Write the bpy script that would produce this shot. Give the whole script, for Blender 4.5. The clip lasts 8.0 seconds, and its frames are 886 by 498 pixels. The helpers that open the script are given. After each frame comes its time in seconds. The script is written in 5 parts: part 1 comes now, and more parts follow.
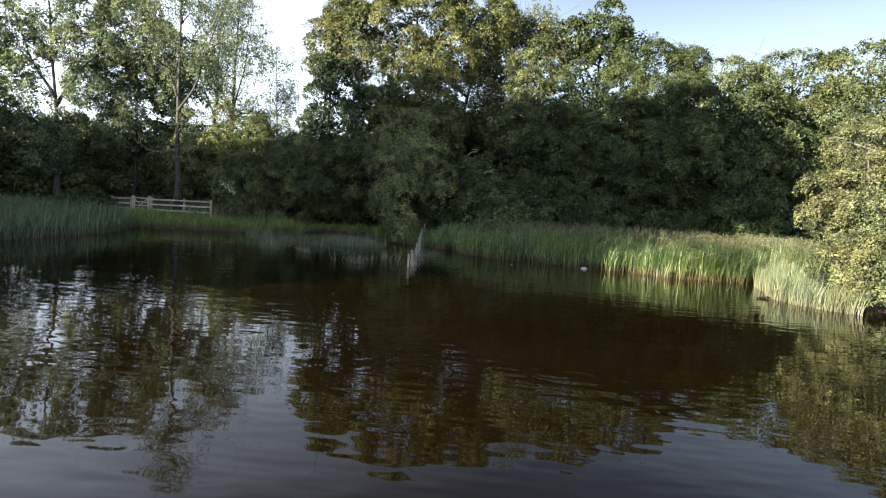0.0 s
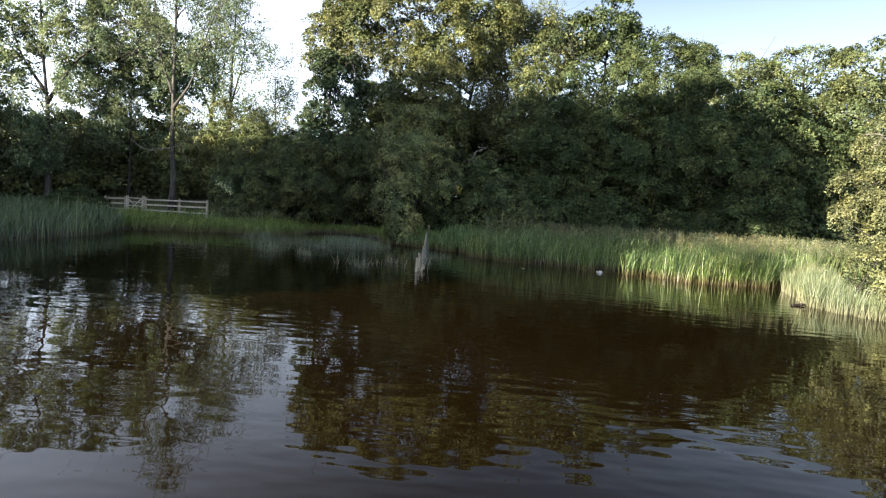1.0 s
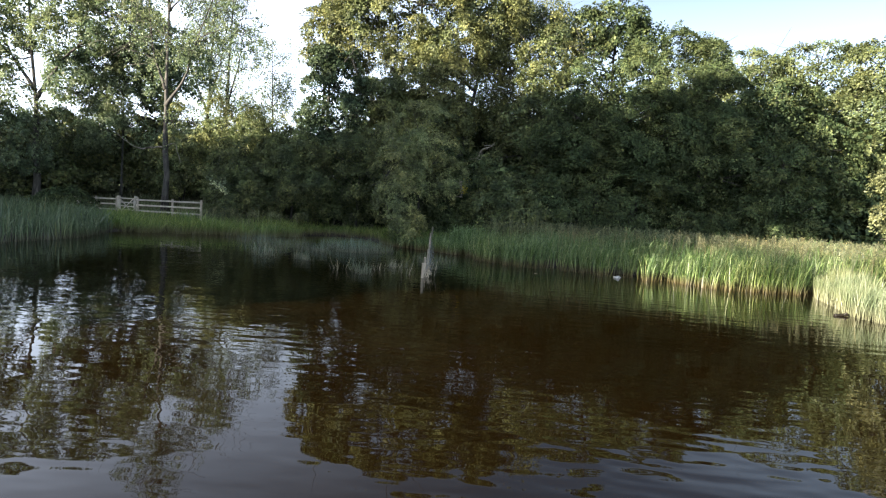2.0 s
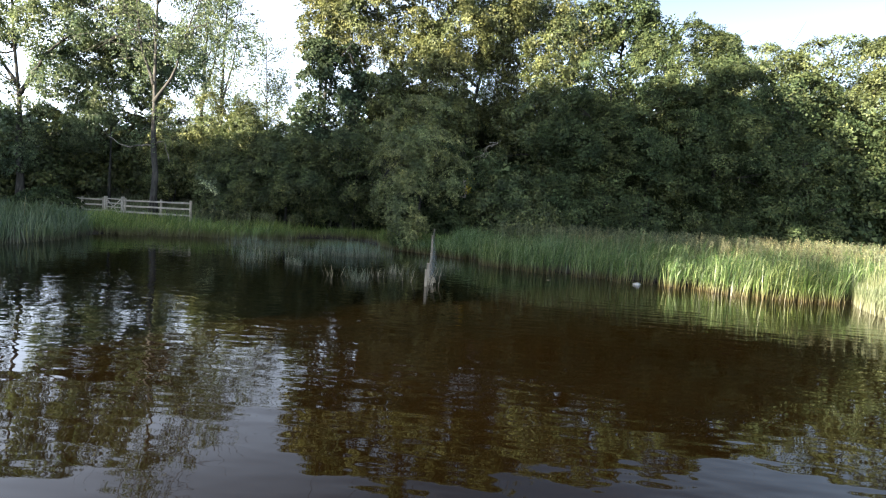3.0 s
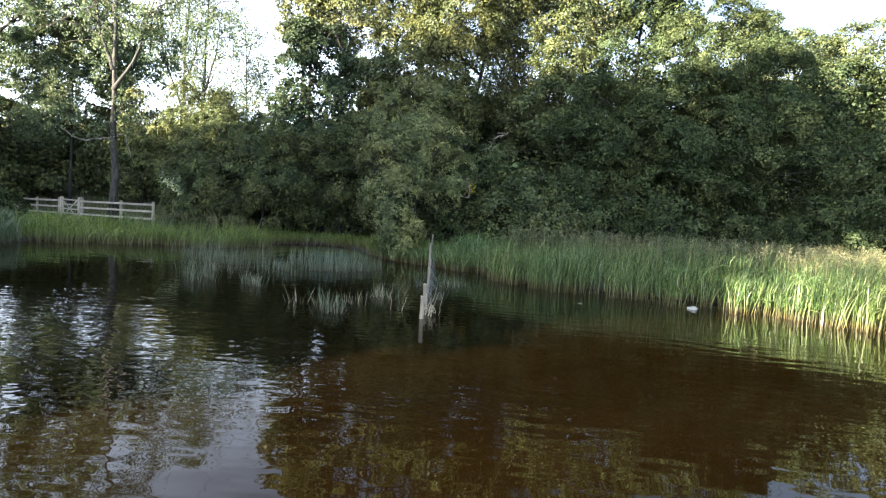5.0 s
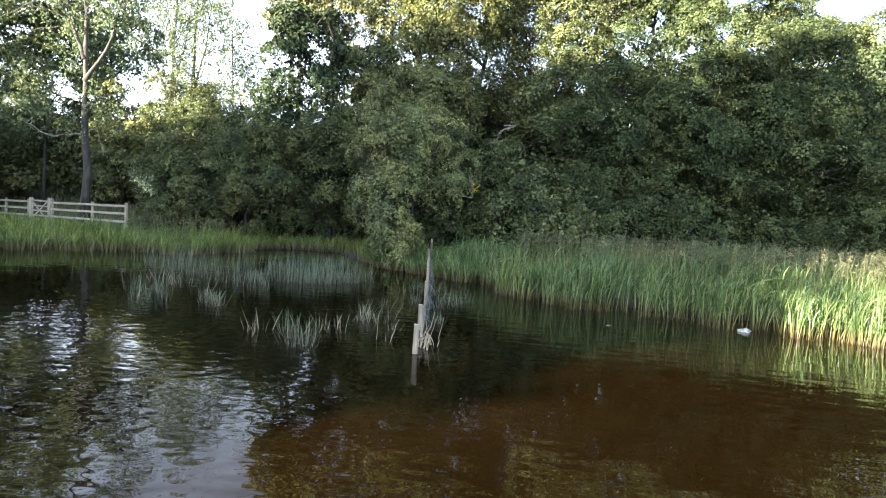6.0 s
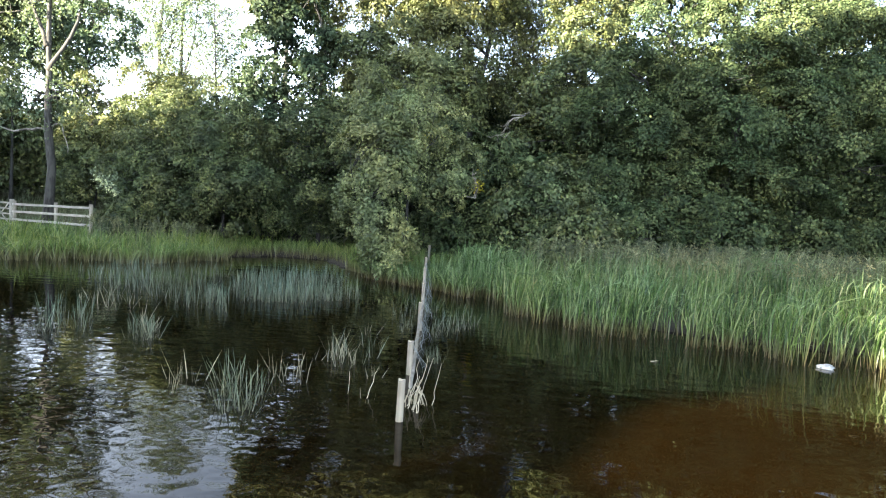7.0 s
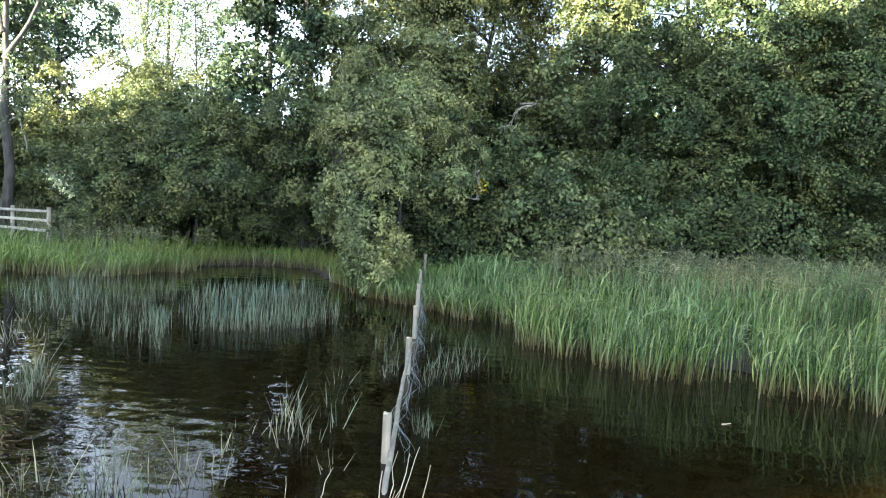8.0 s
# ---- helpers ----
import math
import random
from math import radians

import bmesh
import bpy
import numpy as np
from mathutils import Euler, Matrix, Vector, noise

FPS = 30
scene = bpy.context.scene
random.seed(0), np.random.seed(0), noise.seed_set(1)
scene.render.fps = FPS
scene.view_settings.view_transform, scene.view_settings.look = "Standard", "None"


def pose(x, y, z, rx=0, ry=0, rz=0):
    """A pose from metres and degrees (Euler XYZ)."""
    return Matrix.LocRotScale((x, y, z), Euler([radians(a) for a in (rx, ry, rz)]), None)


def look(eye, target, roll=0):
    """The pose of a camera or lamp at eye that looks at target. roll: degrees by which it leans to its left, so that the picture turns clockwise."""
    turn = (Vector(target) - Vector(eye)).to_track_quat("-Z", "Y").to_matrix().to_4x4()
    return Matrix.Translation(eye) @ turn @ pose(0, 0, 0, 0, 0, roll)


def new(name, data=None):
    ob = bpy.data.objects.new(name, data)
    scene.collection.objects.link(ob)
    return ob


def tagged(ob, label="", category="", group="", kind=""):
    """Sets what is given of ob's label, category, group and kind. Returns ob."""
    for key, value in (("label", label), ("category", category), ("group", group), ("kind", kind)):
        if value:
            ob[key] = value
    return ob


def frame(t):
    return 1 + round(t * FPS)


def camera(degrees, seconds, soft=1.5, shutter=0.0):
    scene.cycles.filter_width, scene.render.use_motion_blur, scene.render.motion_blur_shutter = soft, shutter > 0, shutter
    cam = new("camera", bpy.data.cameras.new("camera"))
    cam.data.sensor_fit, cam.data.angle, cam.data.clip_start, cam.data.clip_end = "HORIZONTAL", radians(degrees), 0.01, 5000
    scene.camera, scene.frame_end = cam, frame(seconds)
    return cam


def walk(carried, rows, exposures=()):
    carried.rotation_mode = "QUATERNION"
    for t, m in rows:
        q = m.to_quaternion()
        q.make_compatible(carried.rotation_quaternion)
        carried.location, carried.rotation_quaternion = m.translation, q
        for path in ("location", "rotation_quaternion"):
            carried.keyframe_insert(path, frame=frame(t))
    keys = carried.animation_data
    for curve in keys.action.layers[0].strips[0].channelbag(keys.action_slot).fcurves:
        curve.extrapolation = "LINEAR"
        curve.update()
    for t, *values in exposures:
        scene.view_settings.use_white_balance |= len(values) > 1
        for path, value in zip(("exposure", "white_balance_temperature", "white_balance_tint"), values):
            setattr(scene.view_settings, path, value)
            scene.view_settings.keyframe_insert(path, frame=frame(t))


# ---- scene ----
cam = camera(76.0, 8.0, 1.15)
PATH = [
    (0, (1.36, 3.089, 2.107), (1.178, 5.075, 1.951), 3.6),
    (0.5, (1.106, 3.609, 2.106), (0.928, 5.595, 1.95), 3.6),
    (1, (0.87, 4.155, 2.093), (0.696, 6.142, 1.938), 3.6),
    (1.5, (0.672, 4.764, 2.097), (0.5, 6.75, 1.942), 3.6),
    (3, (0.18, 6.993, 2.055), (0.013, 8.98, 1.906), 3.6),
    (3.5, (0.056, 7.842, 2.07), (-0.107, 9.829, 1.921), 3.6),
    (4, (-0.054, 8.793, 2.083), (-0.215, 10.781, 1.935), 3.6),
    (4.5, (-0.156, 9.804, 2.076), (-0.315, 11.792, 1.93), 3.6),
    (6, (-0.445, 13.249, 2.112), (-0.606, 15.238, 1.969), 3.5),
    (6.5, (-0.522, 14.48, 2.155), (-0.686, 16.468, 2.01), 3.4),
    (7, (-0.616, 15.717, 2.159), (-0.779, 17.706, 2.017), 3.4),
    (7.5, (-0.703, 16.929, 2.188), (-0.866, 18.917, 2.049), 3.3),
    (8, (-0.743, 18.085, 2.233), (-0.91, 20.073, 2.093), 3.3),
]
EXPOSURES = [(0, 2.28, 6500, 12), (1.5, 2.54, 6450, 12), (3, 2.79, 6400, 12), (4.5, 3.14, 6400, 12), (6, 3.56, 6450, 12), (8, 4.12, 6300, 8)]
walk(cam, [(t, look(eye, target, roll)) for t, eye, target, roll in PATH], EXPOSURES)
# ---------------------------------------------------------------- light
AZ, EL = radians(226.2), radians(14)
SUN_DIR = Vector((-math.sin(AZ) * math.cos(EL), -math.cos(AZ) * math.cos(EL), -math.sin(EL)))
world = bpy.data.worlds.new("sky")
scene.world = world
world.use_nodes = True
wn = world.node_tree.nodes
sky = wn.new("ShaderNodeTexSky")
sky.sky_type, sky.sun_disc = "NISHITA", False
sky.sun_elevation, sky.sun_rotation = EL, AZ
sky.air_density, sky.dust_density, sky.ozone_density = 1.1, 0.9, 2.0
haze = wn.new("ShaderNodeMix")
haze.data_type, haze.blend_type = "RGBA", "ADD"
haze.inputs[0].default_value = 1.0
# the haze glows more towards the sun's side
toward = wn.new("ShaderNodeVectorMath")
toward.operation = "DOT_PRODUCT"
toward.inputs[1].default_value = (math.sin(AZ), math.cos(AZ), 0)
glow = wn.new("ShaderNodeMapRange")
for k, v in zip(("From Min", "From Max", "To Min", "To Max"), (-0.75, 0.0, 2.0, 6.4)):
    glow.inputs[k].default_value = v
tint = wn.new("ShaderNodeMix")
tint.data_type, tint.blend_type = "RGBA", "MULTIPLY"
tint.inputs[0].default_value = 1.0
tint.inputs[6].default_value = (1.84, 2.05, 2.42, 1)
gaze = wn.new("ShaderNodeTexCoord")
world.node_tree.links.new(gaze.outputs["Generated"], toward.inputs[0])
world.node_tree.links.new(toward.outputs["Value"], glow.inputs["Value"])
rise = wn.new("ShaderNodeSeparateXYZ")
world.node_tree.links.new(gaze.outputs["Generated"], rise.inputs[0])
thin = wn.new("ShaderNodeMapRange")
for k, v in zip(("From Min", "From Max", "To Min", "To Max"), (0.24, 0.46, 1.12, 0.05)):
    thin.inputs[k].default_value = v
world.node_tree.links.new(rise.outputs["Z"], thin.inputs["Value"])
# and stands higher there
reach = wn.new("ShaderNodeMapRange")
for k, v in zip(("From Min", "From Max", "To Min", "To Max"), (-0.7, -0.1, 0.43, 0.68)):
    reach.inputs[k].default_value = v
world.node_tree.links.new(toward.outputs["Value"], reach.inputs["Value"])
world.node_tree.links.new(reach.outputs[0], thin.inputs["From Max"])
both = wn.new("ShaderNodeMath")
both.operation = "MULTIPLY"
world.node_tree.links.new(glow.outputs[0], both.inputs[0])
world.node_tree.links.new(thin.outputs[0], both.inputs[1])
halo = wn.new("ShaderNodeMapRange")
for k, v in zip(("From Min", "From Max", "To Min", "To Max"), (0.0, 0.75, 0.0, 0.9)):
    halo.inputs[k].default_value = v
world.node_tree.links.new(toward.outputs["Value"], halo.inputs["Value"])
whole = wn.new("ShaderNodeMath")
whole.operation = "ADD"
world.node_tree.links.new(both.outputs[0], whole.inputs[0])
world.node_tree.links.new(halo.outputs[0], whole.inputs[1])
world.node_tree.links.new(whole.outputs[0], tint.inputs[7])
world.node_tree.links.new(tint.outputs[2], haze.inputs[7])
world.node_tree.links.new(sky.outputs["Color"], haze.inputs[6])
world.node_tree.links.new(haze.outputs[2], wn["Background"].inputs["Color"])
wn["Background"].inputs["Strength"].default_value = 0.029
sun_data = bpy.data.lights.new("sun", "SUN")
sun_data.energy, sun_data.angle, sun_data.color = 5.0, radians(0.6), (1.0, 0.88, 0.69)
sun = new("sun", sun_data)
sun.matrix_world = look((0, 0, 60), Vector((0, 0, 60)) + SUN_DIR)

# ---------------------------------------------------------------- materials


def mat_new(name):
    m = bpy.data.materials.new(name)
    m.use_nodes = True
    return m, m.node_tree, m.node_tree.nodes["Principled BSDF"]


def node(nt, kind, **kw):
    n = nt.nodes.new(kind)
    for k, v in kw.items():
        n.inputs[k].default_value = v
    return n


def ramp(nt, src, stops):
    r = nt.nodes.new("ShaderNodeValToRGB")
    while len(r.color_ramp.elements) < len(stops):
        r.color_ramp.elements.new(0.5)
    for e, (p, c) in zip(r.color_ramp.elements, stops):
        e.position, e.color = p, (*c, 1)
    nt.links.new(src, r.inputs["Fac"])
    return r.outputs["Color"]


def mix(nt, kind, fac, a, b):
    n = nt.nodes.new("ShaderNodeMix")
    n.data_type, n.blend_type = "RGBA", kind
    for sock, v in ((n.inputs[0], fac), (n.inputs[6], a), (n.inputs[7], b)):
        if hasattr(v, "is_output"):
            nt.links.new(v, sock)
        else:
            sock.default_value = v if isinstance(v, float) else (*v, 1)
    return n.outputs[2]


def coords(nt, which="Object", scale=(1, 1, 1)):
    c = nt.nodes.new("ShaderNodeTexCoord")
    m = nt.nodes.new("ShaderNodeMapping")
    m.inputs["Scale"].default_value = scale
    nt.links.new(c.outputs[which], m.inputs["Vector"])
    return m.outputs["Vector"]


def noise_tex(nt, vec, scale, detail=3.0):
    n = node(nt, "ShaderNodeTexNoise", Scale=scale, Detail=detail)
    nt.links.new(vec, n.inputs["Vector"])
    return n.outputs["Fac"]


def leaf_material(name, dark, mid, light, patch=0.5, through_light=0.18, gloss=0.42, sheen=0.25):
    m, nt, bsdf = mat_new(name)
    geo = nt.nodes.new("ShaderNodeNewGeometry")
    col = ramp(nt, geo.outputs["Random Per Island"], [(0.0, dark), (0.55, mid), (1.0, light)])
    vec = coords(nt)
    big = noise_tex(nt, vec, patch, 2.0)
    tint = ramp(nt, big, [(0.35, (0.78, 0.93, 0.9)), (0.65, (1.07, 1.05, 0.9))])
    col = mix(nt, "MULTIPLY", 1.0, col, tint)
    # clump and spray noise puts lit sprays and shaded gaps into the leaf colour
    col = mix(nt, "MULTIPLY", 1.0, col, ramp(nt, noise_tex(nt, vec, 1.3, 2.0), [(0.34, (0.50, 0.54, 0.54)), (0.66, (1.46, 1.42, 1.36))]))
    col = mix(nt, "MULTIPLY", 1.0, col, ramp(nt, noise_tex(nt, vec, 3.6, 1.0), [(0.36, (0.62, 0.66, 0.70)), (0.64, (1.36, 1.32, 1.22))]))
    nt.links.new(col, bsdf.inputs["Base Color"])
    bsdf.inputs["Roughness"].default_value = gloss
    bsdf.inputs["Specular IOR Level"].default_value = sheen
    tr = nt.nodes.new("ShaderNodeBsdfTranslucent")
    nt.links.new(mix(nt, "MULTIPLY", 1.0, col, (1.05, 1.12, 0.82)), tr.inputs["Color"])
    ms = nt.nodes.new("ShaderNodeMixShader")
    ms.inputs[0].default_value = through_light
    nt.links.new(bsdf.outputs[0], ms.inputs[1])
    nt.links.new(tr.outputs[0], ms.inputs[2])
    nt.links.new(ms.outputs[0], nt.nodes["Material Output"].inputs["Surface"])
    return m


def bark_material(name, a, b, c):
    m, nt, bsdf = mat_new(name)
    vec = coords(nt, scale=(1, 1, 0.25))
    n1, n2 = noise_tex(nt, vec, 9.0, 5.0), noise_tex(nt, coords(nt), 1.2, 3.0)
    col = mix(nt, "MIX", ramp(nt, n2, [(0.4, (0, 0, 0)), (0.6, (0.8, 0.8, 0.8))]), ramp(nt, n1, [(0.42, a), (0.58, b)]), c)
    nt.links.new(col, bsdf.inputs["Base Color"])
    bsdf.inputs["Roughness"].default_value = 0.9
    bump = node(nt, "ShaderNodeBump", Strength=0.7, Distance=0.03)
    nt.links.new(n1, bump.inputs["Height"])
    nt.links.new(bump.outputs[0], bsdf.inputs["Normal"])
    return m


def wood_material(name, a, b, axis_scale, stain=(0.5, 0.52, 0.5)):
    m, nt, bsdf = mat_new(name)
    info = nt.nodes.new("ShaderNodeObjectInfo")
    vec = coords(nt, scale=axis_scale)
    grain = noise_tex(nt, vec, 14.0, 6.0)
    blot = noise_tex(nt, coords(nt), 3.0, 3.0)
    col = ramp(nt, grain, [(0.3, a), (0.7, b)])
    col = mix(nt, "MULTIPLY", ramp(nt, blot, [(0.4, (0, 0, 0)), (0.75, (1, 1, 1))]), col, stain)
    col = mix(nt, "MULTIPLY", 0.6, col, ramp(nt, info.outputs["Random"], [(0.0, (0.75, 0.75, 0.75)), (1.0, (1.1, 1.08, 1.02))]))
    nt.links.new(col, bsdf.inputs["Base Color"])
    bsdf.inputs["Roughness"].default_value = 0.85
    bump = node(nt, "ShaderNodeBump", Strength=0.5, Distance=0.006)
    nt.links.new(grain, bump.inputs["Height"])
    nt.links.new(bump.outputs[0], bsdf.inputs["Normal"])
    return m


def blade_material(name, base, low, high, top, mid, tip, through_light=0.3):
    """Blades that are straw at the foot (up to the height low) and turn green by high."""
    m, nt, bsdf = mat_new(name)
    geo = nt.nodes.new("ShaderNodeNewGeometry")
    col = ramp(nt, geo.outputs["Random Per Island"], [(0.0, top), (0.5, mid), (0.975, tip), (1.0, (0.28, 0.25, 0.13))])
    vec = coords(nt)
    col = mix(nt, "MULTIPLY", 1.0, col, ramp(nt, noise_tex(nt, vec, 0.45, 2.0), [(0.35, (0.86, 0.97, 1.0)), (0.65, (1.08, 1.04, 0.85))]))
    sep = nt.nodes.new("ShaderNodeSeparateXYZ")
    nt.links.new(vec, sep.inputs[0])
    mr = node(nt, "ShaderNodeMapRange")
    mr.inputs["From Min"].default_value, mr.inputs["From Max"].default_value = low, high
    nt.links.new(sep.outputs["Z"], mr.inputs["Value"])
    col = mix(nt, "MIX", mr.outputs[0], base, col)
    nt.links.new(col, bsdf.inputs["Base Color"])
    bsdf.inputs["Roughness"].default_value = 0.45
    tr = nt.nodes.new("ShaderNodeBsdfTranslucent")
    nt.links.new(col, tr.inputs["Color"])
    ms = nt.nodes.new("ShaderNodeMixShader")
    ms.inputs[0].default_value = through_light
    nt.links.new(bsdf.outputs[0], ms.inputs[1])
    nt.links.new(tr.outputs[0], ms.inputs[2])
    nt.links.new(ms.outputs[0], nt.nodes["Material Output"].inputs["Surface"])
    return m


def water_material():
    m, nt, bsdf = mat_new("pond_water")
    vec = coords(nt)
    mud = noise_tex(nt, vec, 0.5, 3.0)
    nt.links.new(ramp(nt, mud, [(0.3, (0.0052, 0.0028, 0.0007)), (0.7, (0.0072, 0.0038, 0.0009))]), bsdf.inputs["Base Color"])
    bsdf.inputs["Roughness"].default_value = 0.02
    bsdf.inputs["IOR"].default_value = 1.30
    # long low waves across the pond, shorter crinkles among the rushes, and calm lanes between
    waves = noise_tex(nt, coords(nt, scale=(0.42, 1.0, 1)), 4.2, 0.8)
    swell = noise_tex(nt, coords(nt, scale=(0.6, 1.0, 1)), 1.1, 0.0)
    fine = noise_tex(nt, coords(nt, scale=(0.8, 1.0, 1)), 6.0, 0.8)
    lanes = ramp(nt, noise_tex(nt, coords(nt, scale=(0.5, 1, 1)), 0.28, 2.0), [(0.38, (0.25, 0.25, 0.25)), (0.62, (1, 1, 1))])
    away = nt.nodes.new("ShaderNodeVectorMath")
    away.operation = "DISTANCE"
    away.inputs[1].default_value = (-5.0, 20.5, 0)
    nt.links.new(vec, away.inputs[0])
    stir = node(nt, "ShaderNodeMapRange")
    for k, v in zip(("From Min", "From Max", "To Min", "To Max"), (1.5, 8.0, 1.0, 0.1)):
        stir.inputs[k].default_value = v
    nt.links.new(away.outputs["Value"], stir.inputs["Value"])
    b0 = node(nt, "ShaderNodeBump", Strength=1.0, Distance=0.006)
    nt.links.new(swell, b0.inputs["Height"])
    b1 = node(nt, "ShaderNodeBump", Strength=1.0, Distance=0.0085)
    nt.links.new(mix(nt, "MULTIPLY", 1.0, waves, lanes), b1.inputs["Height"])
    b2 = node(nt, "ShaderNodeBump", Strength=1.0, Distance=0.0050)
    nt.links.new(mix(nt, "MULTIPLY", 1.0, fine, stir.outputs[0]), b2.inputs["Height"])
    nt.links.new(b0.outputs[0], b1.inputs["Normal"])
    nt.links.new(b1.outputs[0], b2.inputs["Normal"])
    nt.links.new(b2.outputs[0], bsdf.inputs["Normal"])
    return m


def ground_material():
    m, nt, bsdf = mat_new("meadow_ground")
    vec = coords(nt)
    fine, big = noise_tex(nt, vec, 7.0, 6.0), noise_tex(nt, vec, 0.25, 3.0)
    grass = ramp(nt, fine, [(0.3, (0.035, 0.055, 0.014)), (0.7, (0.10, 0.12, 0.04))])
    dry = ramp(nt, fine, [(0.3, (0.06, 0.058, 0.026)), (0.7, (0.13, 0.12, 0.06))])
    col = mix(nt, "MIX", ramp(nt, big, [(0.42, (0, 0, 0)), (0.62, (1, 1, 1))]), grass, dry)
    sep = nt.nodes.new("ShaderNodeSeparateXYZ")
    nt.links.new(vec, sep.inputs[0])
    mr = node(nt, "ShaderNodeMapRange")
    mr.inputs["From Min"].default_value, mr.inputs["From Max"].default_value = 0.05, 0.26
    nt.links.new(sep.outputs["Z"], mr.inputs["Value"])
    col = mix(nt, "MIX", mr.outputs[0], (0.035, 0.026, 0.016), col)
    nt.links.new(col, bsdf.inputs["Base Color"])
    bsdf.inputs["Roughness"].default_value = 0.95
    bump = node(nt, "ShaderNodeBump", Strength=1.0, Distance=0.08)
    nt.links.new(fine, bump.inputs["Height"])
    nt.links.new(bump.outputs[0], bsdf.inputs["Normal"])
    return m


def plain_material(name, a, b, scale, rough, metal=0.0):
    m, nt, bsdf = mat_new(name)
    nt.links.new(ramp(nt, noise_tex(nt, coords(nt), scale, 4.0), [(0.3, a), (0.7, b)]), bsdf.inputs["Base Color"])
    bsdf.inputs["Roughness"].default_value, bsdf.inputs["Metallic"].default_value = rough, metal
    return m


WATER, GROUND = water_material(), ground_material()
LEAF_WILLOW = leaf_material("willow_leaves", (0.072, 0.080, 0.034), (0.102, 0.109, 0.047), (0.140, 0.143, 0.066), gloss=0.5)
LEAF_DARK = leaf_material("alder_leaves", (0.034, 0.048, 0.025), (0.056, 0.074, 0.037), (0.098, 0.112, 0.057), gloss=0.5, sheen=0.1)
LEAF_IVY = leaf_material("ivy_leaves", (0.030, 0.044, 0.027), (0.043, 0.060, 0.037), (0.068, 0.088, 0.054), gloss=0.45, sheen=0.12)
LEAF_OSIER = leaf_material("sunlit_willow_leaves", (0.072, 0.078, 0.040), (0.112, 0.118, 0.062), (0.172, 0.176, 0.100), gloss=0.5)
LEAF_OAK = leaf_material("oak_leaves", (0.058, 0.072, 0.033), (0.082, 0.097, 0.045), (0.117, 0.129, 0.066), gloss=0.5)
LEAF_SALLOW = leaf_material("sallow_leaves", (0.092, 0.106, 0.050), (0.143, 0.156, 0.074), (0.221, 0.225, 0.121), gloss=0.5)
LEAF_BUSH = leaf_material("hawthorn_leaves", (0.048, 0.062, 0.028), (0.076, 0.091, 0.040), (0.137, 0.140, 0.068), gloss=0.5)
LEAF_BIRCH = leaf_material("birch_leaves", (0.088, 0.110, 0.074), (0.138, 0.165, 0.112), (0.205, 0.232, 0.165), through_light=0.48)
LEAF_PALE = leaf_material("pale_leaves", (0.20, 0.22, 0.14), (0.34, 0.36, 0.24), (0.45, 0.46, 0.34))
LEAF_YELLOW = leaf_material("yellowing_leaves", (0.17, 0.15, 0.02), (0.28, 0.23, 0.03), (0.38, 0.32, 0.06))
BARK = bark_material("grey_bark", (0.011, 0.010, 0.009), (0.040, 0.039, 0.036), (0.022, 0.023, 0.021))
BARK_GREY = bark_material("lichened_bark", (0.018, 0.016, 0.014), (0.080, 0.074, 0.064), (0.042, 0.042, 0.036))
BARK_PALE = bark_material("pale_bark", (0.07, 0.06, 0.05), (0.26, 0.24, 0.21), (0.16, 0.15, 0.12))
RAIL_WOOD = wood_material("weathered_rail_wood", (0.294, 0.271, 0.228), (0.494, 0.465, 0.399), (0.15, 1, 1), (0.741, 0.750, 0.712))
POST_WOOD = wood_material("weathered_post_wood", (0.26, 0.23, 0.19), (0.46, 0.42, 0.35), (1, 1, 0.15), (0.6, 0.62, 0.55))
STAKE_WOOD = wood_material("pale_stake_wood", (0.17, 0.15, 0.12), (0.32, 0.29, 0.235), (1, 1, 0.12), (0.66, 0.64, 0.56))
END_WOOD = wood_material("stake_end_grain", (0.34, 0.28, 0.19), (0.50, 0.43, 0.31), (1, 1, 1), (0.75, 0.72, 0.66))
DEAD_STEM = plain_material("dead_stems", (0.26, 0.22, 0.14), (0.50, 0.45, 0.33), 6.0, 0.8)
NET = plain_material("grey_netting", (0.10, 0.12, 0.125), (0.24, 0.27, 0.27), 5.0, 0.6)
# tan straw foot, darkened further to carry the shade low among the stems
REED = blade_material("reed_blades", (0.098, 0.074, 0.030), 0.0, 0.34, (0.016, 0.042, 0.012), (0.085, 0.146, 0.036), (0.270, 0.325, 0.150), 0.2)
REED_LEFT = blade_material("bank_sedge", (0.132, 0.123, 0.053), 0.1, 0.4, (0.046, 0.090, 0.018), (0.150, 0.212, 0.048), (0.285, 0.325, 0.105))
REED_PALE = blade_material("pale_reeds", (0.188, 0.188, 0.116), -0.05, 0.4, (0.104, 0.132, 0.064), (0.160, 0.188, 0.104), (0.248, 0.264, 0.168))
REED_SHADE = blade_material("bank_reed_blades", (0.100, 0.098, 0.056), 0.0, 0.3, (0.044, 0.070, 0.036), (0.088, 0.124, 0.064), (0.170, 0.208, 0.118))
RUSH = blade_material("rush_stems", (0.085, 0.088, 0.052), 0.0, 0.25, (0.042, 0.070, 0.050), (0.082, 0.125, 0.086), (0.175, 0.215, 0.145), 0.1)
RUSH_DRY = blade_material("dry_rush_stems", (0.16, 0.15, 0.10), 0.0, 0.2, (0.15, 0.15, 0.10), (0.22, 0.21, 0.145), (0.34, 0.31, 0.22), 0.1)
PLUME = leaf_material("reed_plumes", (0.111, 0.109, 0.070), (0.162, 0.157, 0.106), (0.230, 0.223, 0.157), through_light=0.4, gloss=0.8)
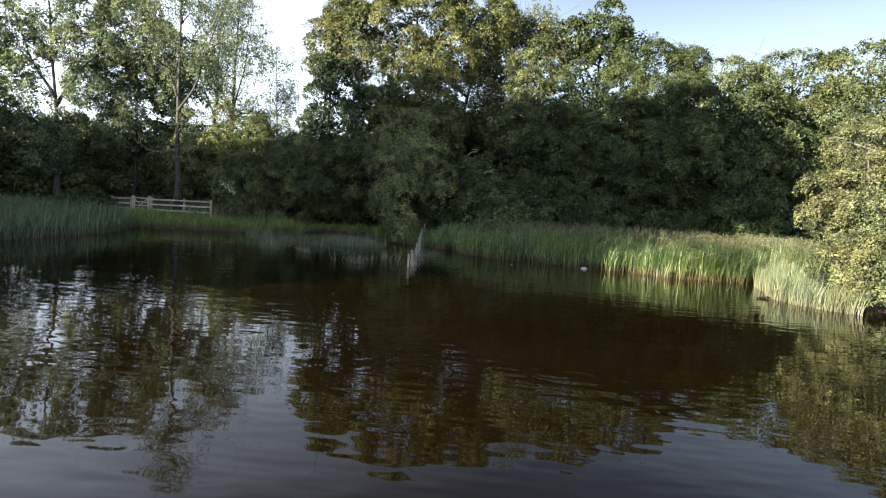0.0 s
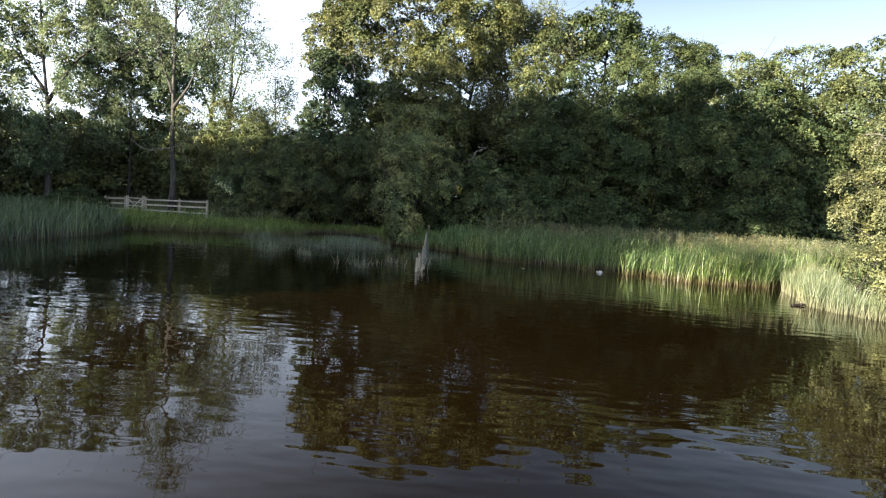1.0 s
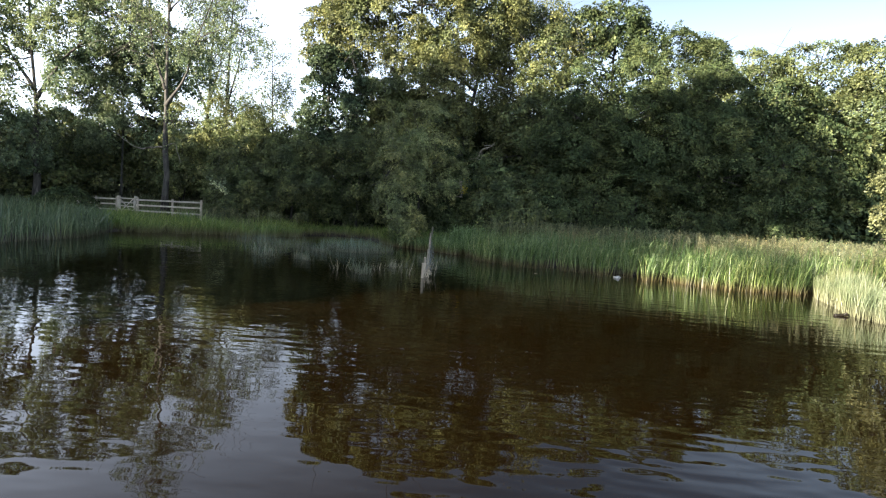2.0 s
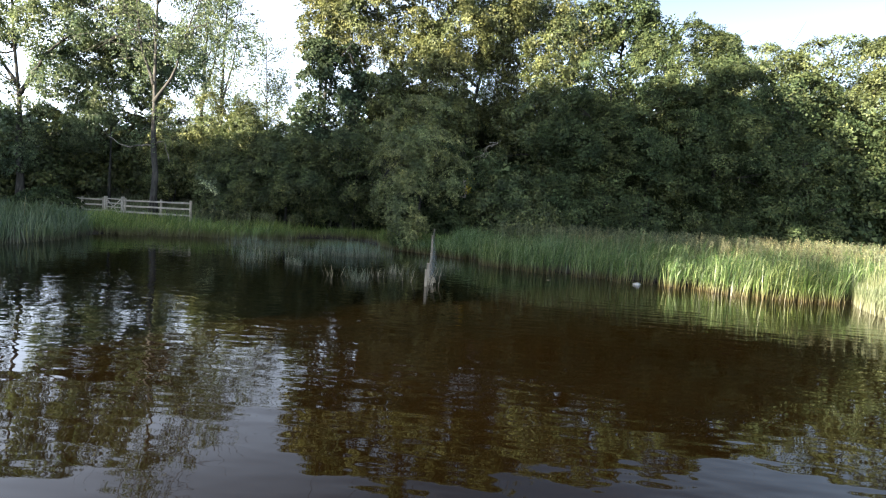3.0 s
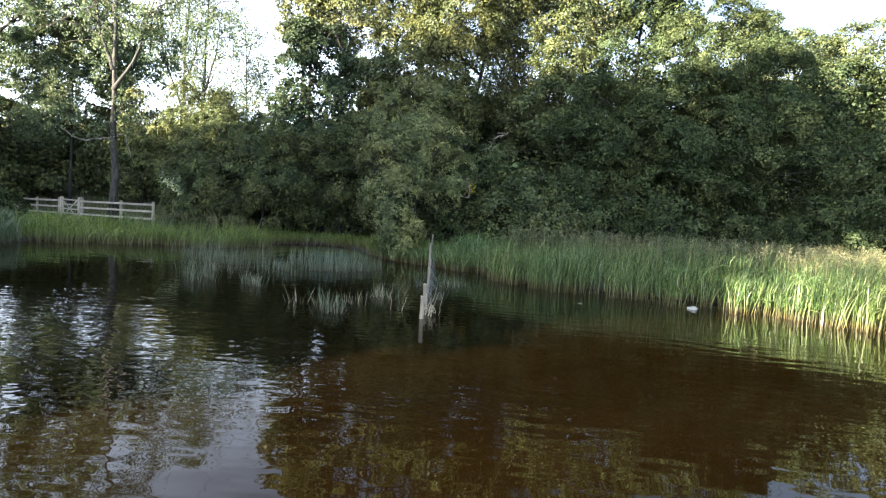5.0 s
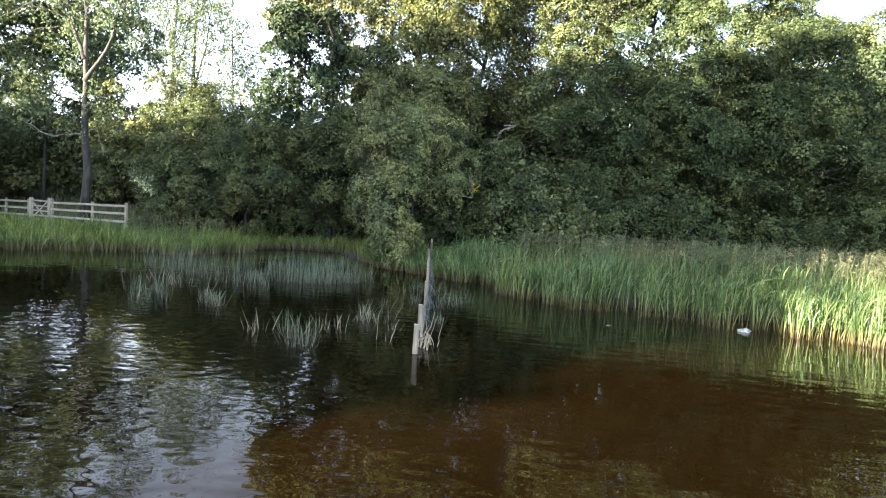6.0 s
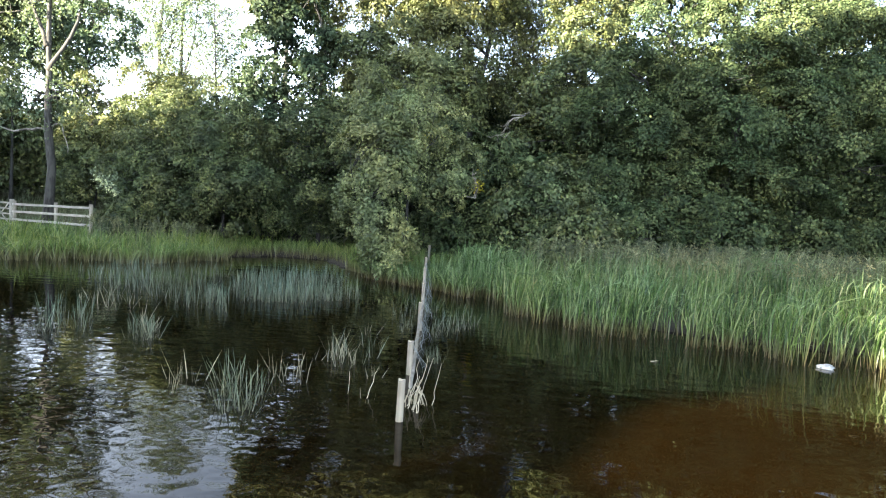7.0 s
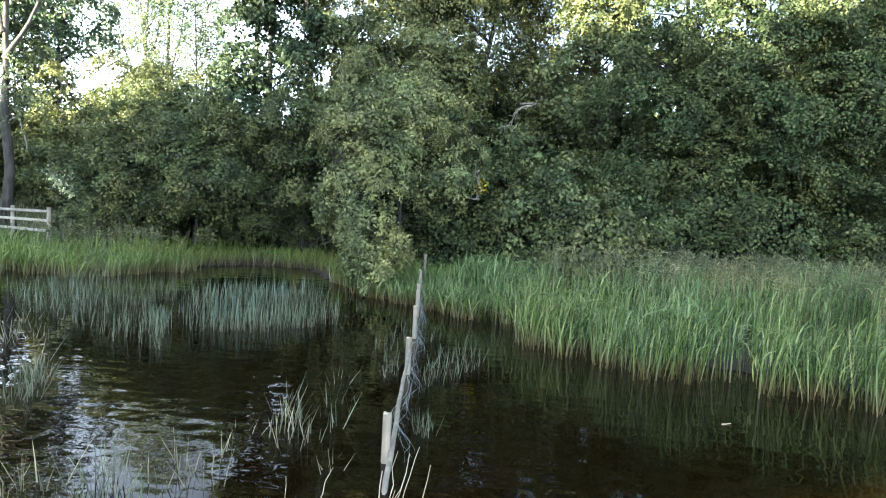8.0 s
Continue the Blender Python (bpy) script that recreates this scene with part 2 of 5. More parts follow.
WET_WOOD = plain_material("wet_dark_wood", (0.006, 0.005, 0.004), (0.022, 0.017, 0.012), 9.0, 0.45)
LITTER = plain_material("pale_litter", (0.16, 0.18, 0.185), (0.42, 0.44, 0.44), 4.0, 0.5)

# ---------------------------------------------------------------- building tools


def quads_mesh(name, quads):
    """A mesh of loose quads: an array (n, 4, 3)."""
    n = len(quads)
    me = bpy.data.meshes.new(name)
    me.vertices.add(4 * n), me.loops.add(4 * n), me.polygons.add(n)
    me.vertices.foreach_set("co", np.ascontiguousarray(quads, np.float32).ravel())
    me.loops.foreach_set("vertex_index", np.arange(4 * n, dtype=np.int32))
    me.polygons.foreach_set("loop_start", np.arange(0, 4 * n, 4, dtype=np.int32))
    me.update(calc_edges=True)
    return me


def strips_mesh(name, left, right):
    """A mesh of ribbons: two arrays (n, k, 3), the ribbons' two edges."""
    n, k = left.shape[:2]
    verts = np.stack([left, right], 2).reshape(n * k * 2, 3)
    base = (np.arange(n) * k * 2)[:, None] + (np.arange(k - 1) * 2)[None]
    faces = np.stack([base, base + 1, base + 3, base + 2], -1).reshape(-1, 4)
    me = bpy.data.meshes.new(name)
    me.vertices.add(len(verts)), me.loops.add(faces.size), me.polygons.add(len(faces))
    me.vertices.foreach_set("co", np.ascontiguousarray(verts, np.float32).ravel())
    me.loops.foreach_set("vertex_index", faces.astype(np.int32).ravel())
    me.polygons.foreach_set("loop_start", np.arange(0, faces.size, 4, dtype=np.int32))
    me.update(calc_edges=True)
    me.polygons.foreach_set("use_smooth", np.ones(len(faces), bool))
    return me


def tubes_mesh(name, tubes, sides=7, smooth=True):
    """A mesh of closed tapering tubes: (points, radii) each."""
    verts, faces = [], []
    for pts, radii in tubes:
        pts = [Vector(p) for p in pts]
        start = len(verts)
        for i, (p, r) in enumerate(zip(pts, radii)):
            way = (pts[min(i + 1, len(pts) - 1)] - pts[max(i - 1, 0)]).normalized()
            a = way.cross(Vector((0.31, 0.95, 0.12))).normalized()
            b = way.cross(a)
            for k in range(sides):
                w = 2 * math.pi * k / sides
                verts.append(p + float(r) * (math.cos(w) * a + math.sin(w) * b))
        for i in range(len(pts) - 1):
            for k in range(sides):
                q = start + i * sides
                faces.append((q + k, q + (k + 1) % sides, q + sides + (k + 1) % sides, q + sides + k))
        faces.append(tuple(range(start + sides - 1, start - 1, -1)))
        faces.append(tuple(range(len(verts) - sides, len(verts))))
    me = bpy.data.meshes.new(name)
    me.from_pydata([tuple(v) for v in verts], [], faces)
    if smooth:
        me.polygons.foreach_set("use_smooth", [len(f) == 4 for f in faces])
    return me


def box_mesh(name, sx, sy, sz, bevel=0.008, warp=0.0, seed=0):
    """A beam with softened edges, its middle at the origin."""
    bm = bmesh.new()
    bmesh.ops.create_cube(bm, size=1.0)
    bmesh.ops.scale(bm, vec=(sx, sy, sz), verts=bm.verts)
    bmesh.ops.bevel(bm, geom=bm.edges[:], offset=bevel, segments=1, affect="EDGES")
    if warp:
        r = random.Random(seed)
        for v in bm.verts:
            v.co += Vector((r.uniform(-warp, warp), r.uniform(-warp, warp), r.uniform(-warp, warp)))
    me = bpy.data.meshes.new(name)
    bm.to_mesh(me)
    bm.free()
    return me


def part(name, mesh, material, parent=None, label="", m=None):
    ob = new(name, mesh)
    if not mesh.materials:
        mesh.materials.append(material)
    if parent:
        ob.parent = parent
    if m is not None:
        ob.matrix_basis = m
    if label:
        ob["label"] = label
    return ob


def thing(name, at, label, category, group="", kind=""):
    ob = new(name)
    ob.location = at
    ob.empty_display_size = 0.3
    return tagged(ob, label, category, group, kind)


def unit(v):
    return v / np.maximum(np.linalg.norm(v, axis=-1, keepdims=True), 1e-9)


def leaf_quads(rng, p, normal, length, width, droop, along=None):
    """Kite-shaped, slightly folded leaves at p; along: the way that they point, else any way."""
    n = len(p)
    axis = unit(np.cross(normal, unit(rng.normal(size=(n, 3))))) if along is None else along
    axis = unit(axis + np.array([0, 0, -droop]))
    side = unit(np.cross(axis, normal))
    up = np.cross(side, axis)
    size = rng.uniform(0.6, 1.3, (n, 1))
    l, w = length * size, width * size
    mid = p + axis * l * 0.45 + up * w * 0.22
    return np.stack([p, mid + side * w * 0.5, p + axis * l - up * w * 0.1, mid - side * w * 0.5], 1)


def even_ways(rng, n):
    """n directions spread evenly over the sphere, somewhat jittered."""
    k = np.arange(n) + 0.5
    z = 1 - 2 * k / n
    turn = k * math.pi * (3 - math.sqrt(5)) + rng.uniform(0, 6.28)
    d = np.stack([np.sqrt(1 - z * z) * np.cos(turn), np.sqrt(1 - z * z) * np.sin(turn), z], 1)
    return unit(d + rng.normal(size=d.shape) * 0.9 / math.sqrt(n))


def crown_quads(rng, lobes, billow=1.0, spray=0.42, cover=1.0, length=0.14, width=0.09, droop=0.2, floor_z=0.15,
                flat=0.85, gap=0.1, inward=0.3, heart=0.55, up=0.35):
    """Leaves in domed sprays, which cover the outside of rounded billows, which in turn stand out from a few lobes
    (x, y, z, rx, ry, rz) in the tree's own space, with hollows between. inward: the share of billows that live on the side of the wood."""
    lobes = np.array(lobes, float)
    c, r = lobes[:, :3], lobes[:, 3:]
    centre, out, big = [], [], []
    for i in range(len(lobes)):
        size = (r[i, 0] * r[i, 1] * r[i, 2]) ** (1 / 3)
        d = even_ways(rng, max(6, int(4.4 * size * size / billow ** 2)))
        rad = billow * rng.uniform(0.6, 1.4, len(d))
        p = c[i] + d * np.maximum(r[i] - 0.6 * rad[:, None], 0.25 * r[i])
        rest = [j for j in range(len(lobes)) if j != i]
        buried = np.zeros(len(d), bool)
        for j in rest:
            buried |= np.linalg.norm((p - c[j]) / r[j], axis=1) < 0.72
        live = ~buried & (rng.random(len(d)) > gap) & ((d[:, 1] < 0.35) | (rng.random(len(d)) < inward)) & (p[:, 2] + rad * 0.6 > floor_z)
        centre.append(p[live]), out.append(d[live]), big.append(rad[live])
    centre, out, big = np.concatenate(centre), np.concatenate(out), np.concatenate(big)
    many = np.maximum(4, 2.5 * (big / spray) ** 2).astype(int)
    who = np.repeat(np.arange(len(centre)), many)
    way = unit(unit(rng.normal(size=(len(who), 3))) + 0.6 * out[who] + np.array([0, 0, up]))
    reach = rng.uniform(0.8, 1.08, len(who)) + 0.3 * (rng.random(len(who)) < 0.1)
    heartwood = centre[who] + way * (big[who] * reach)[:, None] * np.array([1, 1, flat])
    face = unit(way + np.array([0, 0, 0.3]) + 0.25 * rng.normal(size=way.shape))
    wide = spray * rng.uniform(0.55, 1.3, len(who))
    m = max(8, int(cover * math.pi * spray * spray / (0.5 * length * width)))
    a = unit(np.cross(face, rng.normal(size=face.shape)))
    b = np.cross(face, a)
    w = rng.uniform(0, 2 * math.pi, (len(who), m, 1))
    rho = np.sqrt(rng.random((len(who), m, 1)))
    radial = np.cos(w) * a[:, None] + np.sin(w) * b[:, None]
    notch = 1 + 0.3 * np.sin(3 * w + rng.uniform(0, 6, (len(who), 1, 1)))
    lv = heartwood[:, None] + wide[:, None, None] * (rho * notch * radial - 0.5 * rho ** 2 * face[:, None] + 0.09 * rng.normal(size=radial.shape))
    normal = unit(face[:, None] + 0.5 * rho * radial + 0.36 * rng.normal(size=radial.shape))
    along = unit(radial + 0.6 * rng.normal(size=radial.shape))
    lv, normal, along = lv.reshape(-1, 3), normal.reshape(-1, 3), along.reshape(-1, 3)
    ok = lv[:, 2] > floor_z * 0.6
    quads = leaf_quads(rng, lv[ok], normal[ok], length, width, droop, along[ok])
    if heart:
        # twigs and leaves deep inside, which the outer sprays hide
        size = min(0.3, length * 1.35)
        area = (r[:, 0] * r[:, 1] * r[:, 2]) ** (2 / 3)
        deep = np.repeat(np.arange(len(lobes)), np.maximum(12, 4 * math.pi * area * 0.2 * heart / (0.4 * size * size)).astype(int))
        core = c[deep] + unit(rng.normal(size=(len(deep), 3))) * r[deep] * rng.uniform(0.25, 0.62, (len(deep), 1))
        core = core[core[:, 2] > floor_z]
        quads = np.concatenate([quads, leaf_quads(rng, core, unit(rng.normal(size=core.shape)), size, size * 0.8, 0.2)])
    return quads, centre


def airy_quads(rng, lobes, strands, leaves, length=0.12, width=0.07, drop=0.5, spread=0.10, clump=0.42, floor_z=0.15):
    """Thin foliage: loose clumps of hanging strands of leaves, scattered through a few lobes."""
    lobes = np.array(lobes, float)
    c, r = lobes[:, :3], lobes[:, 3:]
    area = (r[:, 0] * r[:, 1] * r[:, 2]) ** (2 / 3)
    n = max(8, strands // 9)
    pick = rng.choice(len(lobes), n, p=area / area.sum())
    d = unit(rng.normal(size=(n, 3)))
    centre = c[pick] + d * r[pick] * (rng.random((n, 1)) ** 0.45)
    who = rng.integers(0, n, strands)
    top = centre[who] + rng.normal(size=(strands, 3)) * clump * rng.uniform(0.6, 1.4, (n, 1))[who]
    s = rng.random((strands, leaves, 1))
    fall = drop * rng.uniform(0.3, 1.5, (strands, 1, 1))
    sway = rng.normal(size=(strands, 1, 3)) * np.array([0.5, 0.5, 0])
    lv = top[:, None] + s * fall * (np.array([0, 0, -1.0]) + sway) + rng.normal(size=(strands, leaves, 3)) * spread
    lv = lv.reshape(-1, 3)
    lv = lv[lv[:, 2] > floor_z]
    normal = unit(rng.normal(size=lv.shape) + np.array([0, -0.2, 0.5]))
    return leaf_quads(rng, lv, normal, length, width, 0.8), centre


def limb(rng, a, b, ra, rb, steps=6, sag=0.0, wob=0.06):
    a, b = np.array(a, float), np.array(b, float)
    s = np.linspace(0, 1, steps)[:, None]
    span = np.linalg.norm(b - a)
    p = a + (b - a) * s + np.sin(s * math.pi) * np.array([0, 0, -sag * span])
    p[1:-1] += rng.normal(size=(steps - 2, 3)) * wob * span / 3
    return [tuple(q) for q in p], list(np.linspace(ra, rb, steps))


def tree_wood(rng, trunk_pts, r0, centres, n_limbs, limb_r=0.07, start=0.35, tip=0.012):
    """A trunk through trunk_pts, and limbs from it to some of the leaf clumps."""
    k = len(trunk_pts)
    tubes = []
    fine = []
    for i in range(k - 1):
        for s in np.linspace(0, 1, 4)[: (4 if i == k - 2 else 3)]:
            fine.append(np.array(trunk_pts[i]) * (1 - s) + np.array(trunk_pts[i + 1]) * s)
    fine = np.array(fine)
    fine[1:-1] += rng.normal(size=(len(fine) - 2, 3)) * r0 * 0.16
    rad = r0 * (1 - 0.85 * np.linspace(0, 1, len(fine)) ** 0.8)
    rad *= rng.uniform(0.9, 1.1, len(rad))
    rad[0] *= 1.35
    tubes.append(([tuple(p) for p in fine], list(rad)))
    pick = centres[rng.choice(len(centres), min(n_limbs, len(centres)), replace=False)]
    for q in pick:
        lower = fine[: max(2, int(len(fine)))]
        j = int(np.argmin(np.abs(lower[:, 2] - (q[2] - 0.45 * np.linalg.norm(q[:2] - lower[:, :2].mean(0))))))
        at = min(max(j + rng.uniform(-0.6, 0.9), len(fine) * (start + 0.4 * rng.random() ** 2)), len(fine) - 1.05)
        j = int(at)
        root = fine[j] + (fine[j + 1] - fine[j]) * (at - j)
        if q[2] < root[2] - 0.4:
            continue
        rr = min(rad[j] * 0.7, limb_r * rng.uniform(0.6, 1.3))
        tubes.append(limb(rng, root, q, max(rr, tip), tip, 7, rng.uniform(-0.14, 0.02)))
        mid = np.array(tubes[-1][0][4])
        for _ in range(2):
            tubes.append(limb(rng, mid, q + rng.normal(size=3) * 0.09 * np.linalg.norm(q), max(rr * 0.4, tip * 0.8), tip * 0.6, 5))
    return tubes


def tree(name, at, seed, label, category, leafmat, barkmat, trunk, r0, lobes, limbs=14, limb_r=0.07, start=0.35, group="", tip=0.012,
         airy=None, world=False, **kw):
    """One tree or bush: an Empty at its foot, with its trunk and its crown. lobes and trunk are given from the foot, or in the world's place.
    airy: (strands, leaves) for thin hanging foliage."""
    rng = np.random.default_rng(seed)
    top = thing(name, at, label, category, group)
    if world:
        lobes = [(x - at[0], y - at[1], z - at[2], *r) for x, y, z, *r in lobes]
    q, centres = airy_quads(rng, lobes, *airy, **kw) if airy else crown_quads(rng, lobes, **kw)
    part("crown", quads_mesh("crown", q), leafmat, top)
    if trunk:
        tubes = []
        for i, t in enumerate(trunk):
            near = centres[np.argsort(np.linalg.norm(centres[:, :2] - np.array(t[-1])[:2], axis=1))[: max(4, len(centres) // len(trunk))]]
            tubes += tree_wood(rng, t, r0 * (1 if i == 0 else 0.8 if t[0][2] < 2 else 0.45), near, limbs // len(trunk), limb_r, start, tip)
        part("trunk", tubes_mesh("trunk", tubes), barkmat, top)
    return top


def inside(poly, p):
    poly = np.array(poly, float)
    x, y = p[:, 0], p[:, 1]
    hit = np.zeros(len(p), bool)
    for (x0, y0), (x1, y1) in zip(poly, np.roll(poly, -1, 0)):
        hit ^= ((y0 > y) != (y1 > y)) & (x < (x1 - x0) * (y - y0) / ((y1 - y0) or 1e-9) + x0)
    return hit


def edge_distance(poly, p):
    poly = np.array(poly, float)
    best = np.full(len(p), 1e9)
    for a, b in zip(poly, np.roll(poly, -1, 0)):
        ab = b - a
        s = np.clip(((p - a) @ ab) / (ab @ ab), 0, 1)
        best = np.minimum(best, np.linalg.norm(p - a - s[:, None] * ab, axis=1))
    return best


def scatter(rng, poly, n):
    poly = np.array(poly, float)
    lo, hi = poly.min(0), poly.max(0)
    out = np.zeros((0, 2))
    while len(out) < n:
        p = rng.uniform(lo, hi, (2 * n, 2))
        out = np.vstack([out, p[inside(poly, p)]])
    return out[:n]


def ragged(rng, p):
    """Thins a scatter unevenly, so that stands have gaps and tufts."""
    f = np.sin(p[:, 0] * 2.3 + 1.3 * np.sin(p[:, 1] * 1.7)) + np.sin(p[:, 1] * 2.9 + 1.1 * np.sin(p[:, 0] * 1.9))
    return p[rng.random(len(p)) < 0.62 + 0.22 * f]


def blades(rng, xy, z, height, width, bend, levels=5, spread=0.35, stiff=2.0, splay=0.16, fan=None):
    """Arching tapered blades from points xy at the height z; height and bend are single numbers or arrays."""
    n = len(xy)
    h = height * rng.uniform(0.7, 1.15, n)
    w = width * rng.uniform(0.7, 1.3, n)
    ang = rng.uniform(0, 2 * math.pi, n)
    d = np.stack([np.cos(ang), np.sin(ang), np.zeros(n)], 1)
    d = unit(d + np.array([0.45, -0.25, 0]) * spread * 2)
    b = bend * rng.uniform(0.2, 1.5, n)
    lean = splay * rng.normal(size=(n, 2)) + (0 if fan is None else fan)
    s = np.linspace(0, 1, levels)
    curve = s[None] ** stiff
    p = np.zeros((n, levels, 3))
    p[..., :2] = xy[:, None] + d[:, None, :2] * (h * b)[:, None, None] * curve[..., None] + lean[:, None] * (h[:, None] * s[None])[..., None]
    p[..., 2] = np.broadcast_to(z, n)[:, None] + h[:, None] * (s[None] - 0.55 * np.minimum(b, 1.1)[:, None] * s[None] ** 3)
    side = np.stack([-np.sin(ang), np.cos(ang), np.zeros(n)], 1)
    side = unit(side + 0.4 * rng.normal(size=(n, 3)))
    prof = np.interp(s, [0, 0.25, 0.6, 1], [0.6, 1.0, 0.8, 0.06])
    off = side[:, None] * (w[:, None] * prof[None] * 0.5)[..., None]
    return p - off, p + off


# ---------------------------------------------------------------- water and ground
POND = [(16, -60), (14.5, 0), (12.5, 12), (11.6, 17), (10.6, 19.5), (10.3, 22.2), (11.8, 25.6), (9.6, 25.6), (7.4, 26.2), (4.2, 26.6), (1.8, 27.6), (0.9, 28.8),
        (-0.2, 31.0), (-1.4, 32.8), (-3.4, 33.6), (-5.4, 34.2), (-6.6, 36.2), (-8.2, 36.6), (-9.6, 35.2), (-10.6, 33.6), (-12.8, 33.2),
        (-15.8, 33.4), (-16.2, 28), (-15.6, 22), (-19, 14), (-24, 0), (-28, -60)]


def land_height(p):
    """The lie of the land at points (n, 2): the pond's basin, its low banks and the rise behind the fence."""
    dist = edge_distance(POND, p)
    wet = inside(POND, p)
    x, y = p[:, 0], p[:, 1]
    low = -0.08 - np.minimum(dist, 4) * 0.28
    bank = 0.06 + 0.22 * (1 - np.exp(-dist / 2.2)) + 0.05 * np.sin(x * 0.7 + 0.4) * np.sin(y * 0.6)
    rise = np.clip((y - 39.5 + 0.25 * (x + 20)) / 9, 0, 1) * np.clip((-10 - x) / 6, 0, 1)
    far = np.clip((np.hypot(x, y - 30) - 45) / 120, 0, 1)
    return np.where(wet, low, bank + 1.7 * rise * rise * (3 - 2 * rise) + 3.0 * far)


def build_ground():
    u = np.linspace(-1, 1, 141)
    ax = 14 * u + 2000 * np.sign(u) * np.abs(u) ** 7 + 30 * u ** 3
    gx, gy = np.meshgrid(ax - 3, ax + 28, indexing="ij")
    p = np.stack([gx.ravel(), gy.ravel()], 1)
    verts = np.column_stack([p, land_height(p)])
    n = len(u)
    i = (np.arange(n - 1)[:, None] * n + np.arange(n - 1)[None]).ravel()
    faces = np.stack([i, i + n, i + n + 1, i + 1], 1)
    me = bpy.data.meshes.new("ground")
    me.from_pydata(verts.tolist(), [], faces.tolist())
    me.polygons.foreach_set("use_smooth", np.ones(len(faces), bool))
    tagged(part("ground", me, GROUND), "low grassy pond bank with damp dark margins", "ground", kind="structure")
    me = bpy.data.meshes.new("water")
    me.from_pydata([(-45, -75, 0), (30, -75, 0), (30, 40, 0), (-45, 40, 0)], [], [(0, 1, 2, 3)])
    tagged(part("water", me, WATER), "dark brown peaty pond water with light ripples", "water", kind="structure")


build_ground()


def foot(x, y, dz=-0.05):
    return (x, y, float(land_height(np.array([[x, y]]))[0]) + dz)


# ---------------------------------------------------------------- large trees
tree("willow_tree", foot(-4.4, 43.6), 11, "tall broad willow with sunlit yellow-green crown", "tree", LEAF_WILLOW, BARK,
     [[(0, 0, 0), (0.2, 0, 4), (-0.3, 0, 9), (-0.8, 0, 15)], [(1, 0.5, 0), (2.5, 0.5, 6), (3.5, 1, 13)]], 0.45,
     [(-6.4, 43.6, 13.6, 2.9, 2.6, 2.8), (-3.3, 43.4, 12.8, 2.5, 2.4, 3.2), (-8.6, 43.0, 13.2, 2.2, 2.0, 2.5), (-0.8, 44.4, 14.6, 2.4, 2.0, 2.6),
      (-5.4, 42.4, 9.8, 2.4, 2.0, 2.2), (-2.9, 42.2, 9.0, 1.6, 1.8, 2.4), (-4.6, 44.2, 15.8, 3.6, 2.4, 1.9), (-7.0, 42.0, 8.0, 1.8, 1.6, 2.0),
      (-6.4, 41.4, 5.6, 2.2, 1.6, 2.2), (-3.4, 41.2, 6.0, 2.0, 1.6, 2.4)], limbs=26, world=True,
     billow=1.1, spray=0.42, length=0.145, width=0.078, droop=0.35, gap=0.1, cover=0.9, up=0.65)
tree("ivy_clad_tree", foot(-10.5, 40.3), 12, "ivy-clad tree with dark green column of leaves", "tree", LEAF_IVY, BARK,
     [[(0, 0, 0), (0.0, 0, 5), (0.1, 0, 11)], [(1.2, 0.3, 0), (1.9, 0.3, 5), (2.2, 0.3, 9)]], 0.26,
     [(-10.7, 40.0, 5.0, 1.2, 1.2, 2.2), (-10.7, 40.0, 8.0, 0.95, 0.95, 1.9), (-10.4, 40.2, 10.2, 0.9, 0.9, 1.2), (-8.3, 40.4, 6.8, 1.0, 1.0, 2.8),
      (-11.6, 40.0, 6.6, 0.7, 0.7, 0.7), (-9.4, 40.7, 8.0, 0.7, 0.7, 1.5), (-9.4, 41.0, 10.6, 0.8, 0.7, 0.9)], limbs=10, world=True, billow=0.6, spray=0.36, length=0.16, width=0.11, droop=0.5, cover=1.0, gap=0.1)
tree("ash_tree", foot(-10.8, 43.0), 13, "tall ash with sunlit pale green top", "tree", LEAF_WILLOW, BARK,
     [[(0, 0, 0), (-0.2, 0, 6), (-0.2, 0, 14)]], 0.26,
     [(-11.0, 42.6, 12.9, 1.5, 1.5, 1.7), (-10.0, 42.8, 14.4, 1.6, 1.6, 1.3), (-11.9, 42.4, 11.7, 0.9, 0.9, 1.0), (-9.8, 43.0, 11.6, 1.2, 1.2, 1.4)],
     limbs=22, world=True, billow=0.7, spray=0.40, length=0.18, width=0.08, droop=0.4, cover=0.8, gap=0.15)
tree("alder_tree", foot(3.0, 42.6), 14, "slender alder with sunlit pale green crown", "tree", LEAF_BUSH, BARK,
     [[(0, 0, 0), (-0.3, 0, 4), (0.1, 0, 8), (0.3, 0, 12.6)]], 0.16,
     [(3.2, 42.4, 12.0, 1.5, 1.5, 1.7), (3.1, 42.0, 9.8, 1.7, 1.6, 1.5), (2.4, 41.6, 7.2, 2.0, 1.7, 2.2), (1.8, 40.8, 4.4, 2.0, 1.6, 2.2)],
     limbs=44, world=True, billow=0.8, spray=0.42, length=0.15, width=0.09, gap=0.22, cover=0.8)
